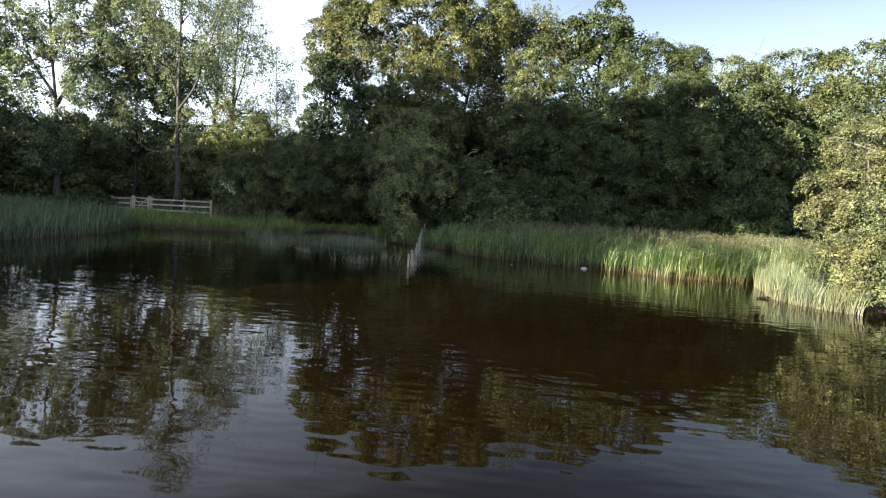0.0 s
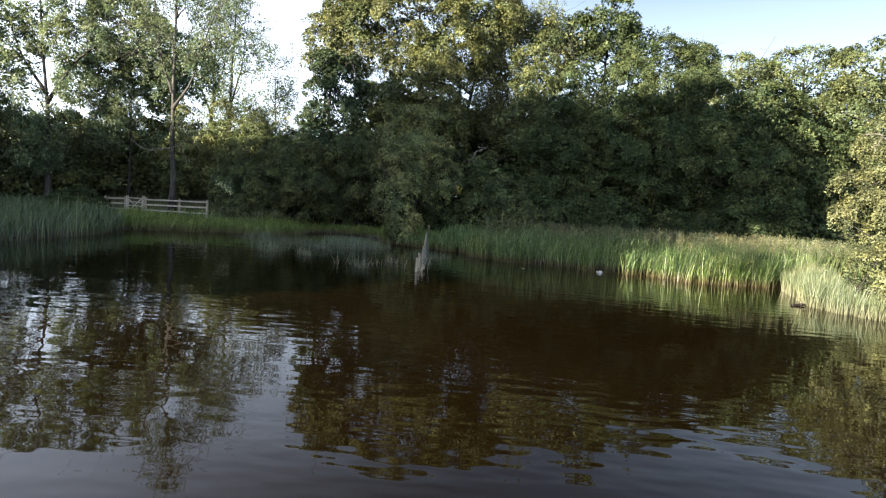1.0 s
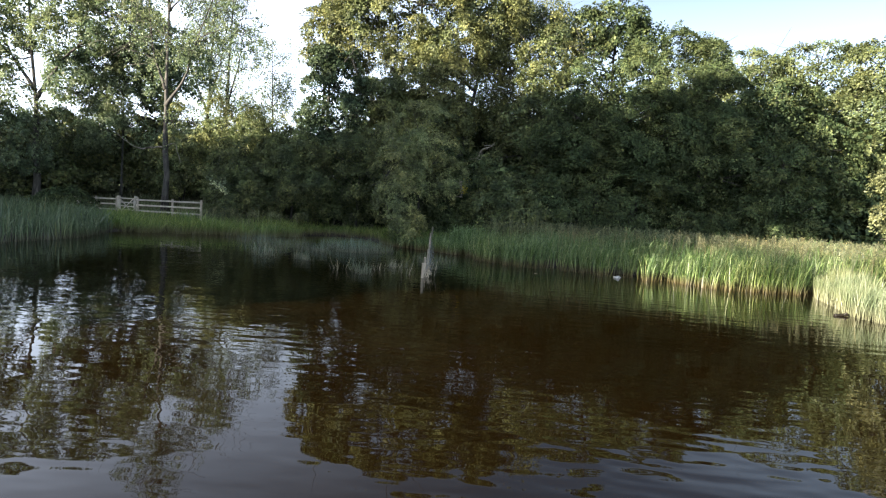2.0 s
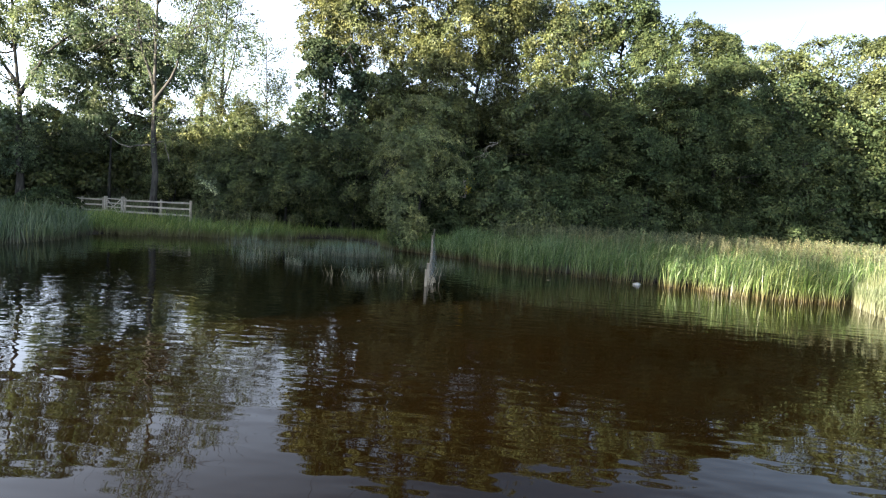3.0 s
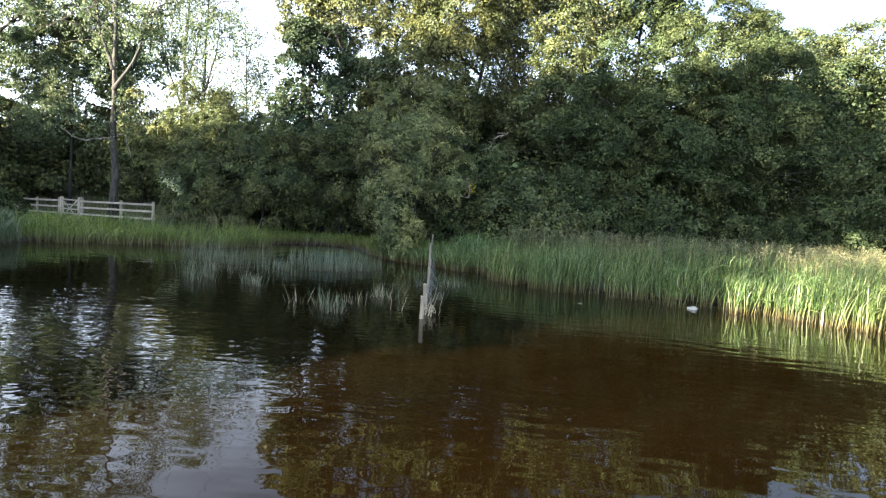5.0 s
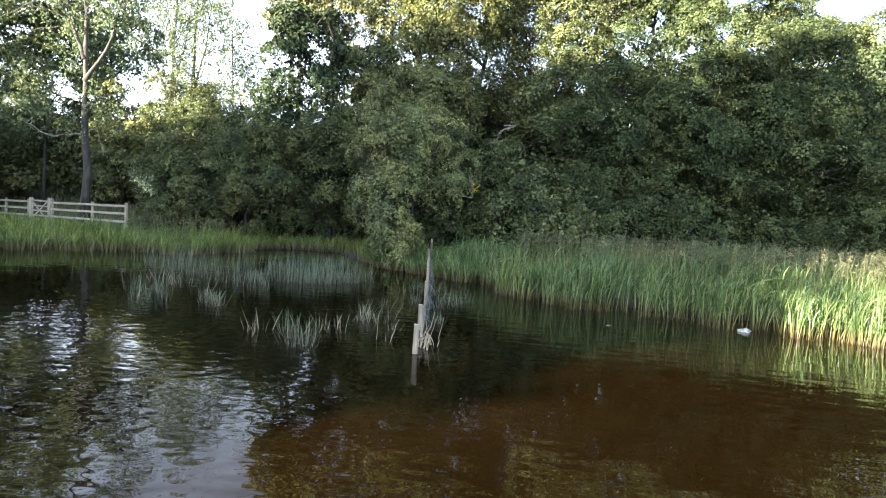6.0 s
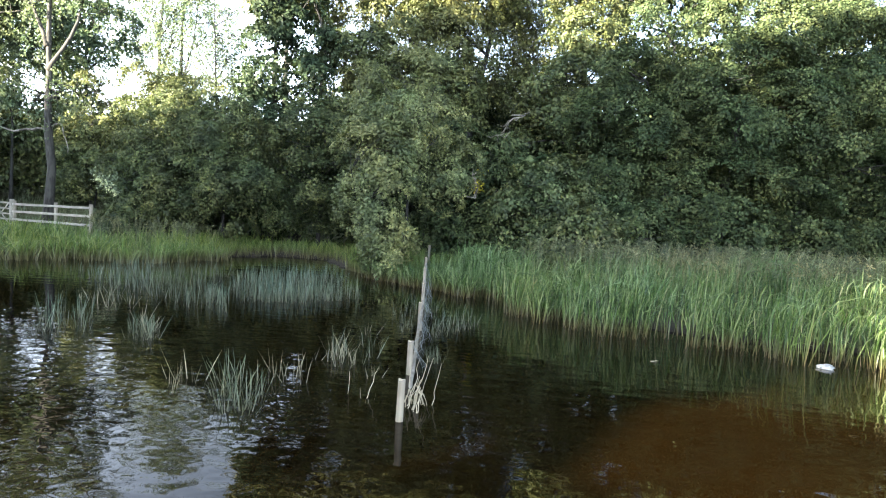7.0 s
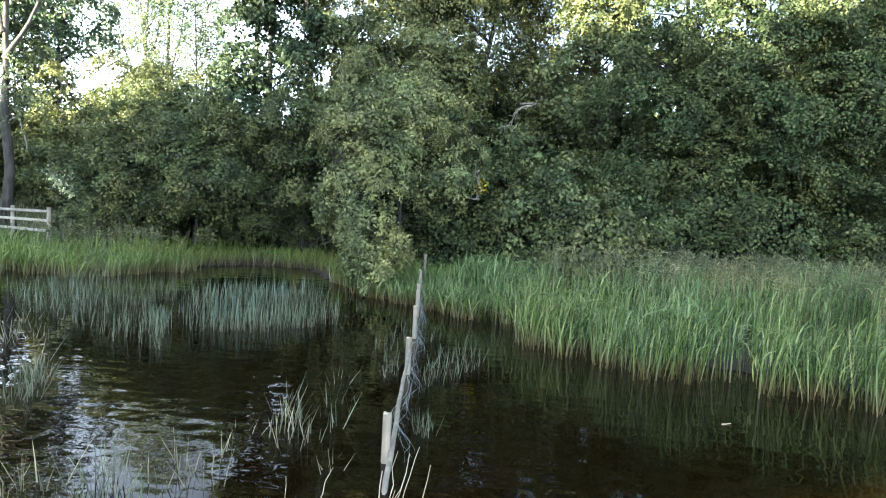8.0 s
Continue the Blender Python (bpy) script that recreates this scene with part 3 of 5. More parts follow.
tree("willow_tree", foot(1.4, 46.5), 19, "tall willow with thin crown and bare twigs", "tree", LEAF_WILLOW, BARK,
     [[(0, 0, 0), (-0.3, 0, 7), (-0.6, 0, 10), (-0.5, 0, 11.6), (-1.1, 0, 13.5)], [(0.6, 0, 0), (1.0, 0, 6), (0.9, 0, 9), (1.5, 0, 11), (1.5, 0, 14)], [(0.2, 0.4, 0), (0.1, 0.4, 7), (0.4, 0.4, 14)]], 0.11,
     [(2.6, 46.2, 15.4, 2.2, 1.8, 1.3), (0.6, 46.4, 15.4, 1.8, 1.6, 1.3), (0.8, 46.4, 12.6, 1.8, 1.5, 2.0), (0.6, 46.2, 9.8, 1.6, 1.4, 1.8), (-0.6, 45.4, 11.6, 1.2, 1.2, 1.6), (-0.7, 45.4, 8.8, 1.2, 1.0, 1.4), (1.4, 45, 7.4, 1.6, 1.4, 1.6), (4.4, 46.4, 14.6, 1.5, 1.3, 1.4)],
     limbs=80, limb_r=0.05, start=0.3, world=True, airy=(4000, 10), length=0.16, width=0.09, drop=0.4)
tree("oak_tree", foot(8.2, 47.8), 15, "tall dark oak with dense rounded top", "tree", LEAF_DARK, BARK,
     [[(0, 0, 0), (0, 0, 7), (0, 0, 14)]], 0.36, [(8.4, 47.6, 16.0, 1.7, 1.7, 1.9), (6.4, 47.6, 14.8, 1.7, 1.6, 1.6), (10.3, 47.6, 14.2, 1.5, 1.6, 1.6), (8.2, 47.4, 11.8, 3.4, 2.2, 2.8)],
     limbs=14, world=True, billow=0.75, spray=0.42, length=0.20, width=0.12, gap=0.1, cover=0.9)
tree("alder_tree", foot(8.6, 39.9), 16, "massive dark green alder with branches sweeping to the ground", "tree", LEAF_DARK, BARK,
     [[(0, 0, 0), (0.3, 0, 5), (1.2, 0, 11)], [(-2, 0, 0), (-2.4, -0.5, 4), (-2.4, -0.4, 9)], [(2.4, 0, 0), (3.4, -0.2, 4), (3.9, -0.4, 8)]], 0.3,
     [(10.2, 40.0, 9.7, 2.9, 2.6, 3.0), (6.3, 39.6, 8.9, 2.4, 2.3, 2.6), (12.3, 39.4, 7.4, 2.1, 2.2, 3.0), (8.3, 37.8, 5.8, 2.9, 2.2, 3.0), (4.6, 38.0, 5.6, 2.3, 2.0, 3.0),
      (11.4, 37.4, 3.9, 2.5, 1.9, 2.7), (7.2, 36.6, 2.5, 2.5, 1.6, 2.0), (3.6, 36.8, 2.4, 2.0, 1.5, 2.0), (12.7, 36.8, 2.2, 1.7, 1.5, 1.7), (9.6, 36.4, 2.0, 1.8, 1.4, 1.6)],
     limbs=30, world=True, billow=1.25, spray=0.32, length=0.095, width=0.068, gap=0.24, cover=0.76, floor_z=0.3, flat=0.92, up=0.55, heart=0.5)
tree("alder_tree", foot(17.4, 43.4), 17, "dark green alder with low spreading branches", "tree", LEAF_DARK, BARK,
     [[(0, 0, 0), (0.3, 0, 5), (0.2, 0, 10)]], 0.28,
     [(17.4, 43.2, 8.6, 3.0, 2.6, 2.6), (15.2, 42.4, 5.2, 2.6, 2.0, 3.0), (19.6, 42.4, 5.4, 2.6, 2.0, 3.2), (17.4, 41.8, 2.6, 2.6, 1.8, 2.0)],
     limbs=16, world=True, billow=0.9, spray=0.45, length=0.17, width=0.12, gap=0.2, cover=0.85)
for k, (x, y, h, w) in enumerate([(18.6, 50, 14.7, 2.6), (15.6, 51, 15.6, 1.6), (23.0, 49.5, 15.1, 3.2), (27.2, 47.5, 15.4, 3.4)]):
    tree("oak_tree", foot(x, y), 30 + k, "broad oak with warm sunlit leaves above the reeds", "tree", LEAF_OAK, BARK,
         [[(0, 0, 0), (0.2, 0, h * 0.5), (0, 0, h * 0.92)]], 0.26,
         [(0, 0, h - w * 0.75, w * 0.95, w * 0.9, w * 0.7), (-w * 0.6, -0.3, h * 0.66, w * 0.7, w * 0.7, w * 0.7), (w * 0.6, 0, h * 0.68, w * 0.7, w * 0.7, w * 0.7),
          (0, -w * 0.4, h * 0.45, w * 1.0, w * 0.8, h * 0.2), (0, -w * 0.6, h * 0.18, w * 0.9, w * 0.6, h * 0.17)],
         limbs=12, billow=w * 0.27, spray=0.44, length=0.18, width=0.10, gap=0.24, cover=0.65, inward=0.3, group="sunlit oaks beyond the reeds")

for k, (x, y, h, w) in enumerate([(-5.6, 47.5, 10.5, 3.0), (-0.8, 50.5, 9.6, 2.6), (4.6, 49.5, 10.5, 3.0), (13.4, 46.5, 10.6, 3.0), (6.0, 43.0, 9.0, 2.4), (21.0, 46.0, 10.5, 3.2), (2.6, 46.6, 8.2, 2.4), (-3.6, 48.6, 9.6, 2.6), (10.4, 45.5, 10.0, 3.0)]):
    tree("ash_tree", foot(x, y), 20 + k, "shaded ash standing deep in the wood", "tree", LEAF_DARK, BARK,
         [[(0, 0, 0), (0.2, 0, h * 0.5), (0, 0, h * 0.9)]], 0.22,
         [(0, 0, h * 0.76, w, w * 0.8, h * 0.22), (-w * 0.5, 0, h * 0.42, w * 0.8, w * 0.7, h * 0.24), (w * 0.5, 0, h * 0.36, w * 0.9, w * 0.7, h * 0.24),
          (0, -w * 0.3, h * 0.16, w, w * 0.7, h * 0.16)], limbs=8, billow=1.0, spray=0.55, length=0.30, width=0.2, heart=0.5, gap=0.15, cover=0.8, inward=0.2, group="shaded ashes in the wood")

# bushes at the water
tree("sallow_bush", foot(-3.5, 33.9), 40, "spreading grey-green sallow overhanging the water", "bush", LEAF_SALLOW, BARK,
     [[(0, 0, 0), (0.2, -0.3, 1.8), (0.3, -0.6, 4.6)], [(-0.6, 0, 0), (-1.2, -0.8, 1.6), (-1.4, -1.4, 3.2)]], 0.09,
     [(-3.9, 32.5, 2.1, 1.25, 1.1, 1.4), (-4.3, 33.0, 3.6, 1.4, 1.2, 1.3), (-3.3, 34.0, 5.4, 1.8, 1.5, 1.7), (-3.4, 32.2, 0.9, 0.9, 0.8, 0.8), (-2.3, 34.2, 3.5, 1.2, 1.1, 1.5)],
     limbs=30, limb_r=0.035, start=0.15, world=True, billow=0.6, spray=0.23, length=0.085, width=0.048, floor_z=0.1, gap=0.27, cover=0.72, up=0.55, flat=0.95, heart=0.5)
for k, (x, y, h, w, lab) in enumerate([(-13.3, 37.4, 5.6, 2.0, "dense hawthorn bush beside the rail fence"), (-11.2, 37.3, 5.6, 2.0, "tall dark hawthorn bush at the inlet"),
                                       (-7.6, 38.2, 6.4, 2.2, "tall hawthorn bush over the dark inlet"), (-15.0, 39.8, 6.4, 1.3, "slim hawthorn behind the fence")]):
    tree("hawthorn_bush", foot(x, y), 50 + k, lab, "bush", LEAF_BUSH, BARK, [[(0, 0, 0), (0.1, 0, h * 0.4), (0.2, 0, h * 0.85)]], 0.1,
         [(0, 0, h * 0.68, w * 0.9, w * 0.8, h * 0.26), (-w * 0.55, -w * 0.4, h * 0.40, w * 0.75, w * 0.7, h * 0.25), (w * 0.5, -w * 0.5, h * 0.36, w * 0.8, w * 0.7, h * 0.25),
          (w * 0.3, 0, h * 0.88, w * 0.45, w * 0.45, h * 0.13)] + ([(0, -w * 0.65, h * 0.18, w * 0.9, w * 0.6, h * 0.16)] if k in (0, 3) else []), limbs=18, limb_r=0.04, start=0.2,
         billow=0.75, spray=0.26, length=0.09, width=0.058, floor_z=0.15, gap=0.3, cover=0.72, up=0.55, flat=0.95, heart=0.5)
for k, (x, y, h, w, lab) in enumerate([(1.0, 33.4, 3.7, 1.5, "bushy alder sapling behind the reeds"), (-1.4, 36.2, 5.2, 2.0, "dark alder undergrowth beneath the willow"),
                                       (3.2, 35.4, 4.0, 1.6, "dark alder undergrowth beside the reeds"), (15.4, 37.2, 6.6, 1.7, "small light green alder at the back of the reeds"), (-3.4, 38.6, 5.6, 2.1, "dark alder undergrowth behind the sallow"),
                                       (-9.0, 40.0, 5.6, 1.8, "dark alder bush at the head of the inlet"), (-12.4, 41.0, 5.4, 1.8, "dark alder bush at the head of the inlet")]):
    tree("alder_bush", foot(x, y), 60 + k, lab, "bush", LEAF_BUSH if k == 0 else LEAF_DARK, BARK, [[(0, 0, 0), (0.1, 0, h * 0.4), (0.1, 0, h * 0.85)]], 0.09,
         [(0, 0, h * 0.68, w * 0.9, w * 0.8, h * 0.26), (-w * 0.5, -w * 0.3, h * 0.4, w * 0.75, w * 0.7, h * 0.25), (w * 0.5, -w * 0.4, h * 0.36, w * 0.8, w * 0.7, h * 0.25),
          (0, -w * 0.5, h * 0.18, w * 0.9, w * 0.6, h * 0.16)], limbs=18, limb_r=0.035, start=0.2, billow=0.75, spray=0.28, length=0.10, width=0.068, gap=0.3, cover=0.72, up=0.55, flat=0.95, heart=0.5)
willow_bush = tree("willow_bush", foot(12.8, 21.6), 70, "sunlit pale green willow bush at the water", "bush", LEAF_OSIER, BARK,
     [[(0, 0, 0), (-0.3, 0, 2), (-0.5, 0, 4.6)], [(0.6, 0, 0), (1.2, 0, 2), (1.6, 0, 5)], [(-0.5, -0.5, 0), (-0.9, -0.8, 1.2), (-1.0, -1.2, 2.2)]], 0.1,
     [(13.0, 22.4, 4.6, 1.1, 1.3, 1.3), (11.8, 21.8, 2.6, 1.2, 1.3, 1.2), (12.6, 20.7, 3.0, 1.2, 1.3, 1.4), (12.3, 19.7, 1.2, 1.4, 1.0, 1.1), (14.6, 21.5, 4.4, 1.7, 1.8, 1.9),
      (13.8, 19.9, 2.0, 1.6, 1.2, 1.8), (11.5, 20.6, 1.0, 0.9, 0.9, 0.8), (11.0, 19.6, 0.9, 0.8, 0.8, 0.8), (11.1, 18.7, 0.8, 0.75, 0.6, 0.75)],
     limbs=40, limb_r=0.03, start=0.15, world=True, billow=0.5, spray=0.22, length=0.07, width=0.038, gap=0.12, cover=0.55)

bare_rng = np.random.default_rng(71)
bare = [limb(bare_rng, (0.3, 0.2, 4.2), (-0.9, -0.1, 4.55), 0.03, 0.022, 7, -0.04, 0.06), limb(bare_rng, (-0.9, -0.1, 4.55), (-1.75, -0.3, 4.65), 0.022, 0.012, 7, -0.05, 0.10),
        limb(bare_rng, (-1.2, -0.2, 4.6), (-1.6, -0.4, 4.3), 0.014, 0.006, 5, 0.1, 0.12), limb(bare_rng, (-0.4, 0, 4.4), (-0.8, -0.9, 3.4), 0.02, 0.01, 6, 0.0, 0.1),
        limb(bare_rng, (0.1, 0, 3.4), (-0.5, -1.3, 2.6), 0.02, 0.01, 6, 0.0, 0.1), limb(bare_rng, (0.6, -0.3, 3.8), (0.3, -1.6, 2.4), 0.022, 0.01, 6, 0.0, 0.1)]
part("dead_limb", tubes_mesh("dead_limb", bare), BARK_PALE, willow_bush, "bare crooked grey limb")

# left-hand trees
fence_birch = tree("birch_tree", foot(-19.75, 38.9), 80, "tall slender birch with thin hanging foliage", "tree", LEAF_BIRCH, BARK_GREY,
     [[(0, 0, 0), (-0.05, 0, 4), (-0.15, 0, 8), (-0.1, 0, 17)], [(-0.15, 0, 6.8), (0.9, 0, 8.2), (1.6, 0, 10.4), (3.0, 0, 14)], [(-0.15, 0, 7.8), (-0.9, 0, 9.6), (-1.6, 0, 14)]], 0.25,
     [(-19.9, 38.9, 15, 1.8, 1.8, 3.4), (-17.6, 38.9, 12.8, 1.6, 1.6, 2.4), (-21.6, 38.9, 12.4, 1.4, 1.6, 2.6), (-18.6, 38.9, 10.2, 1.2, 1.4, 1.3), (-21.2, 38.9, 9.6, 1.1, 1.3, 1.4),
      (-18.7, 38.6, 6.0, 1.1, 1.0, 1.0), (-21.4, 38.9, 5.6, 0.9, 1.0, 0.9)], limbs=90, limb_r=0.06, start=0.4, tip=0.016, world=True, airy=(1400, 10), length=0.13, width=0.08, drop=0.4, clump=0.34)
snag_rng = np.random.default_rng(83)
snags = [limb(snag_rng, (-0.05, 0, 4.3), (-1.3, -0.4, 4.1), 0.06, 0.04, 7, -0.05, 0.05), limb(snag_rng, (-1.3, -0.4, 4.1), (-2.7, -0.7, 4.9), 0.04, 0.015, 7, 0.1, 0.06),
         limb(snag_rng, (0.0, 0, 4.4), (0.75, -0.3, 4.5), 0.05, 0.03, 5, -0.1, 0.06), limb(snag_rng, (0.75, -0.3, 4.5), (1.1, -0.4, 3.3), 0.03, 0.012, 6, -0.05, 0.08)]
part("dead_limb", tubes_mesh("dead_limb", snags), BARK_PALE, fence_birch, "bare broken grey limb")
tree("oak_tree", foot(-29.5, 40.4), 81, "tall forked oak with grey-green clumps of leaves", "tree", LEAF_BIRCH, BARK_GREY,
     [[(0, 0, 0), (-0.1, 0, 4), (-0.2, 0, 8), (-1.0, 0, 16)], [(-0.2, 0, 7.0), (1.6, 0, 9.6), (3.6, 0, 11.2), (6.2, 0, 12.2)], [(-0.2, 0, 7.6), (-2, 0, 10), (-3.6, 0, 14)]], 0.28,
     [(-30.6, 40.4, 14.4, 2.2, 2.0, 2.4), (-33.2, 40.2, 12.4, 2.2, 2.0, 2.6), (-27.4, 40.4, 14.6, 2.0, 2.0, 2.2), (-33.4, 40.0, 8.4, 2.0, 1.8, 2.2), (-31.0, 40.0, 7.6, 1.2, 1.4, 1.6),
      (-27.6, 40.4, 8.6, 1.2, 1.2, 1.3), (-24.6, 40.6, 14.2, 2.0, 1.8, 1.8), (-29.6, 39.6, 4.4, 1.8, 1.4, 1.8), (-31.6, 40.2, 10.6, 1.6, 1.6, 1.6), (-36, 40.4, 10.4, 1.8, 1.8, 2.4), (-28.0, 40.2, 11.4, 1.5, 1.4, 1.6), (-28.4, 39.8, 6.0, 1.3, 1.2, 1.3), (-25.8, 40.4, 11.4, 1.3, 1.2, 1.1)],
     limbs=60, limb_r=0.07, start=0.4, world=True, billow=0.6, spray=0.36, length=0.17, width=0.09, gap=0.3, cover=0.55, heart=0.15, droop=0.5)
tree("birch_tree", foot(-26.2, 44.0), 82, "weeping birch with warm sunlit hanging leaves", "tree", LEAF_BIRCH, BARK,
     [[(0, 0, 0), (0.1, 0, 6), (0, 0, 15)]], 0.1,
     [(-27.0, 44, 13.4, 2.2, 2.0, 2.4), (-24.6, 44, 12.0, 1.8, 1.8, 2.4), (-28.0, 44, 9.4, 1.7, 1.6, 2.2), (-26.0, 43.6, 8.6, 1.3, 1.4, 2.2), (-27.4, 43.4, 5.8, 1.8, 1.4, 1.6), (-23.6, 44.2, 9.4, 1.2, 1.2, 1.7), (-25.4, 44, 10.4, 1.5, 1.4, 1.6)],
     limbs=50, limb_r=0.05, world=True, billow=0.65, spray=0.36, length=0.17, width=0.08, gap=0.12, cover=0.75, heart=0.2, droop=0.7)
tree("ash_tree", foot(-24.8, 47.6), 85, "grey-green ash behind the birches on the rise", "tree", LEAF_BIRCH, BARK,
     [[(0, 0, 0), (0.1, 0, 6), (-0.2, 0, 13)]], 0.18,
     [(-25.2, 47.5, 9.4, 1.7, 1.5, 2.0), (-22.9, 47.5, 10.8, 1.4, 1.3, 1.8), (-27.4, 47.5, 11.6, 1.7, 1.5, 1.8), (-24.8, 47.5, 12.8, 1.8, 1.6, 1.6), (-29.8, 47.2, 9.2, 1.6, 1.4, 1.8), (-32.6, 47.2, 10.4, 1.8, 1.5, 2.0)],
     limbs=40, limb_r=0.05, world=True, billow=0.65, spray=0.40, length=0.2, width=0.12, gap=0.25, cover=0.6, heart=0.2, droop=0.5)
tree("birch_tree", foot(-35.6, 40.0), 83, "grey-green birch at the edge of the wood", "tree", LEAF_BIRCH, BARK,
     [[(0, 0, 0), (0.1, 0, 6), (0, 0, 16)]], 0.22, [(0, 0, 12.5, 2.6, 2.4, 3.6), (1.6, -0.6, 6.5, 2.2, 2.0, 2.6), (-2, 0, 7, 2.2, 2.0, 3.0)],
     limbs=44, limb_r=0.05, billow=0.7, spray=0.38, length=0.18, width=0.10, gap=0.25, cover=0.6, heart=0.2, droop=0.6)
tree("birch_tree", foot(-16.0, 46), 84, "small weeping birch with pale thin twigs", "tree", LEAF_BIRCH, BARK,
     [[(0, 0, 0), (0, 0, 5), (-0.3, 0, 12)]], 0.10, [(-0.3, 0, 10.4, 1.4, 1.2, 2.2), (0.5, 0, 7.4, 1.1, 1.2, 1.5), (-0.9, 0, 7.2, 1.2, 1.2, 1.6), (0.8, 0, 9.4, 0.9, 0.9, 1.6), (0.1, 0, 5.4, 1.3, 1.2, 1.4)],
     limbs=70, limb_r=0.025, airy=(460, 12), length=0.14, width=0.07, drop=1.0, clump=0.3)
for k, (x, h) in enumerate([(-30.0, 21), (-28.0, 23)]):
    tree("poplar_tree", foot(x, 63), 86 + k, "tall thin poplar with open upright branches", "tree", LEAF_BIRCH, BARK,
         [[(0, 0, 0), (0.1, 0, 8), (0.2, 0, h * 0.6), (0.6, 0, h)], [(0.1, 0, 9), (1.2, 0, 13), (2.0, 0, h * 0.86)], [(0.1, 0, 8), (-1.6, 0, 12), (-2.8, 0, h * 0.8)]], 0.27,
         [(0.4, 0, h * 0.84, 2.6, 2.2, 3.6), (2.4, 0, h * 0.68, 2.4, 2.0, 3.4), (-2.4, 0, h * 0.64, 2.2, 1.8, 3.2), (0.8, 0, h * 0.46, 2.4, 1.8, 2.4), (0.4, 0, h * 0.33, 2.2, 1.8, 2.0)],
         limbs=130, limb_r=0.08, tip=0.022, airy=(1250, 9), length=0.2, width=0.11, drop=0.5, clump=0.5, group="pair of poplars")
for k, (x, y, h, w) in enumerate([(-18.7, 43.6, 7.8, 1.3), (-16.3, 43.4, 7.2, 1.2), (-22.0, 44.4, 7.4, 1.4), (-13.8, 41.4, 7.0, 1.2), (-20.2, 45.0, 6.2, 1.2), (-15.0, 40.6, 6.4, 1.0), (-17.2, 41.4, 5.6, 1.0)]):
    tree("sallow_sapling", foot(x, y), 180 + k, "thin-leaved young sallow with yellowing lit twigs", "tree", LEAF_SALLOW, BARK, [[(0, 0, 0), (0.1, 0, h * 0.5), (-0.1, 0, h * 0.9)], [(0.2, 0, 0), (0.7, 0, h * 0.4), (1.1, 0, h * 0.75)]], 0.06,
         [(0, 0, h * 0.74, w * 0.8, w * 0.8, h * 0.22), (w * 0.5, 0, h * 0.5, w, w * 0.8, h * 0.2), (-w * 0.5, 0, h * 0.46, w, w * 0.8, h * 0.2), (0, 0, h * 0.26, w * 1.1, w, h * 0.2)],
         limbs=30, limb_r=0.03, start=0.2, billow=0.5, spray=0.30, length=0.14, width=0.08, gap=0.35, cover=0.6, heart=0.3, group="young sallows behind the fence")
for k, (x, y, h, w) in enumerate([(-38, 46, 7.4, 3.2), (-33, 47, 6.8, 3.0), (-28.6, 48, 6.4, 2.8), (-24.8, 49, 6.2, 2.6), (-20.8, 48.5, 5.0, 2.2), (-17.6, 49.5, 5.2, 2.2), (-42, 41, 8.0, 3.2), (-31.6, 43.8, 4.8, 2.2), (-36, 42.4, 5.2, 2.4), (-22.6, 46.0, 4.6, 1.8)]):
    tree("hedgerow_bush", foot(x, y), 90 + k, "dark shaded thicket on the rise behind the fence", "bush", LEAF_BUSH, BARK, [[(0, 0, 0), (0.1, 0, h * 0.4), (0.1, 0, h * 0.8)]], 0.1,
         [(0, 0, h * 0.66, w * 0.9, w * 0.7, h * 0.28), (-w * 0.5, -w * 0.4, h * 0.35, w * 0.8, w * 0.7, h * 0.28), (w * 0.5, -w * 0.4, h * 0.32, w * 0.85, w * 0.7, h * 0.28), (0, -w * 0.5, h * 0.14, w * 1.1, w * 0.7, h * 0.16)],
         limbs=10, limb_r=0.04, start=0.2, billow=0.8, spray=0.45, length=0.24, width=0.16, heart=0.3, gap=0.15, cover=0.8, group="thicket behind the fence")
tree("bramble_bush", foot(-23.9, 36.0), 98, "low dark bramble mound on the bank", "bush", LEAF_DARK, None, None, 0.05,
     [(0, 0, 0.75, 1.6, 1.2, 0.7), (-0.9, 0.2, 0.6, 1.1, 1, 0.55), (0.9, -0.2, 0.55, 1.0, 1, 0.5)], billow=0.35, spray=0.24, length=0.12, width=0.09, floor_z=0.05)


def wood_belt(name, seed, line, h, depth, label, material, leaf=0.3, billow=1.2, spray=0.6, cover=0.8, gap=0.1, inward=0.45):
    """A belt of far trees along a line, as one mass of leaf clumps with an uneven top."""
    rng = np.random.default_rng(seed)
    line = np.array(line, float)
    seg = np.linalg.norm(np.diff(line, axis=0), axis=1)
    cum = np.r_[0, np.cumsum(seg)]
    lobes = []
    for s in np.arange(0, cum[-1], depth * 0.75):
        s = s + rng.uniform(-1, 1) * depth * 0.2
        x, y = np.interp(s, cum, line[:, 0]), np.interp(s, cum, line[:, 1])
        hh = h * rng.uniform(0.92, 1.05)
        z = foot(x, y)[2]
        lobes += [(x, y, z + hh * 0.7, depth * 0.7, depth * 0.6, hh * 0.3), (x + rng.normal(), y + rng.normal(), z + hh * 0.3, depth * 0.75, depth * 0.6, hh * 0.3)]
    q, _ = crown_quads(rng, lobes, billow, spray, cover, leaf, leaf * 0.7, floor_z=0.2, heart=0.25, gap=gap, inward=inward)
    tagged(part(name, quads_mesh(name, q), material), label, "trees", kind="stuff")


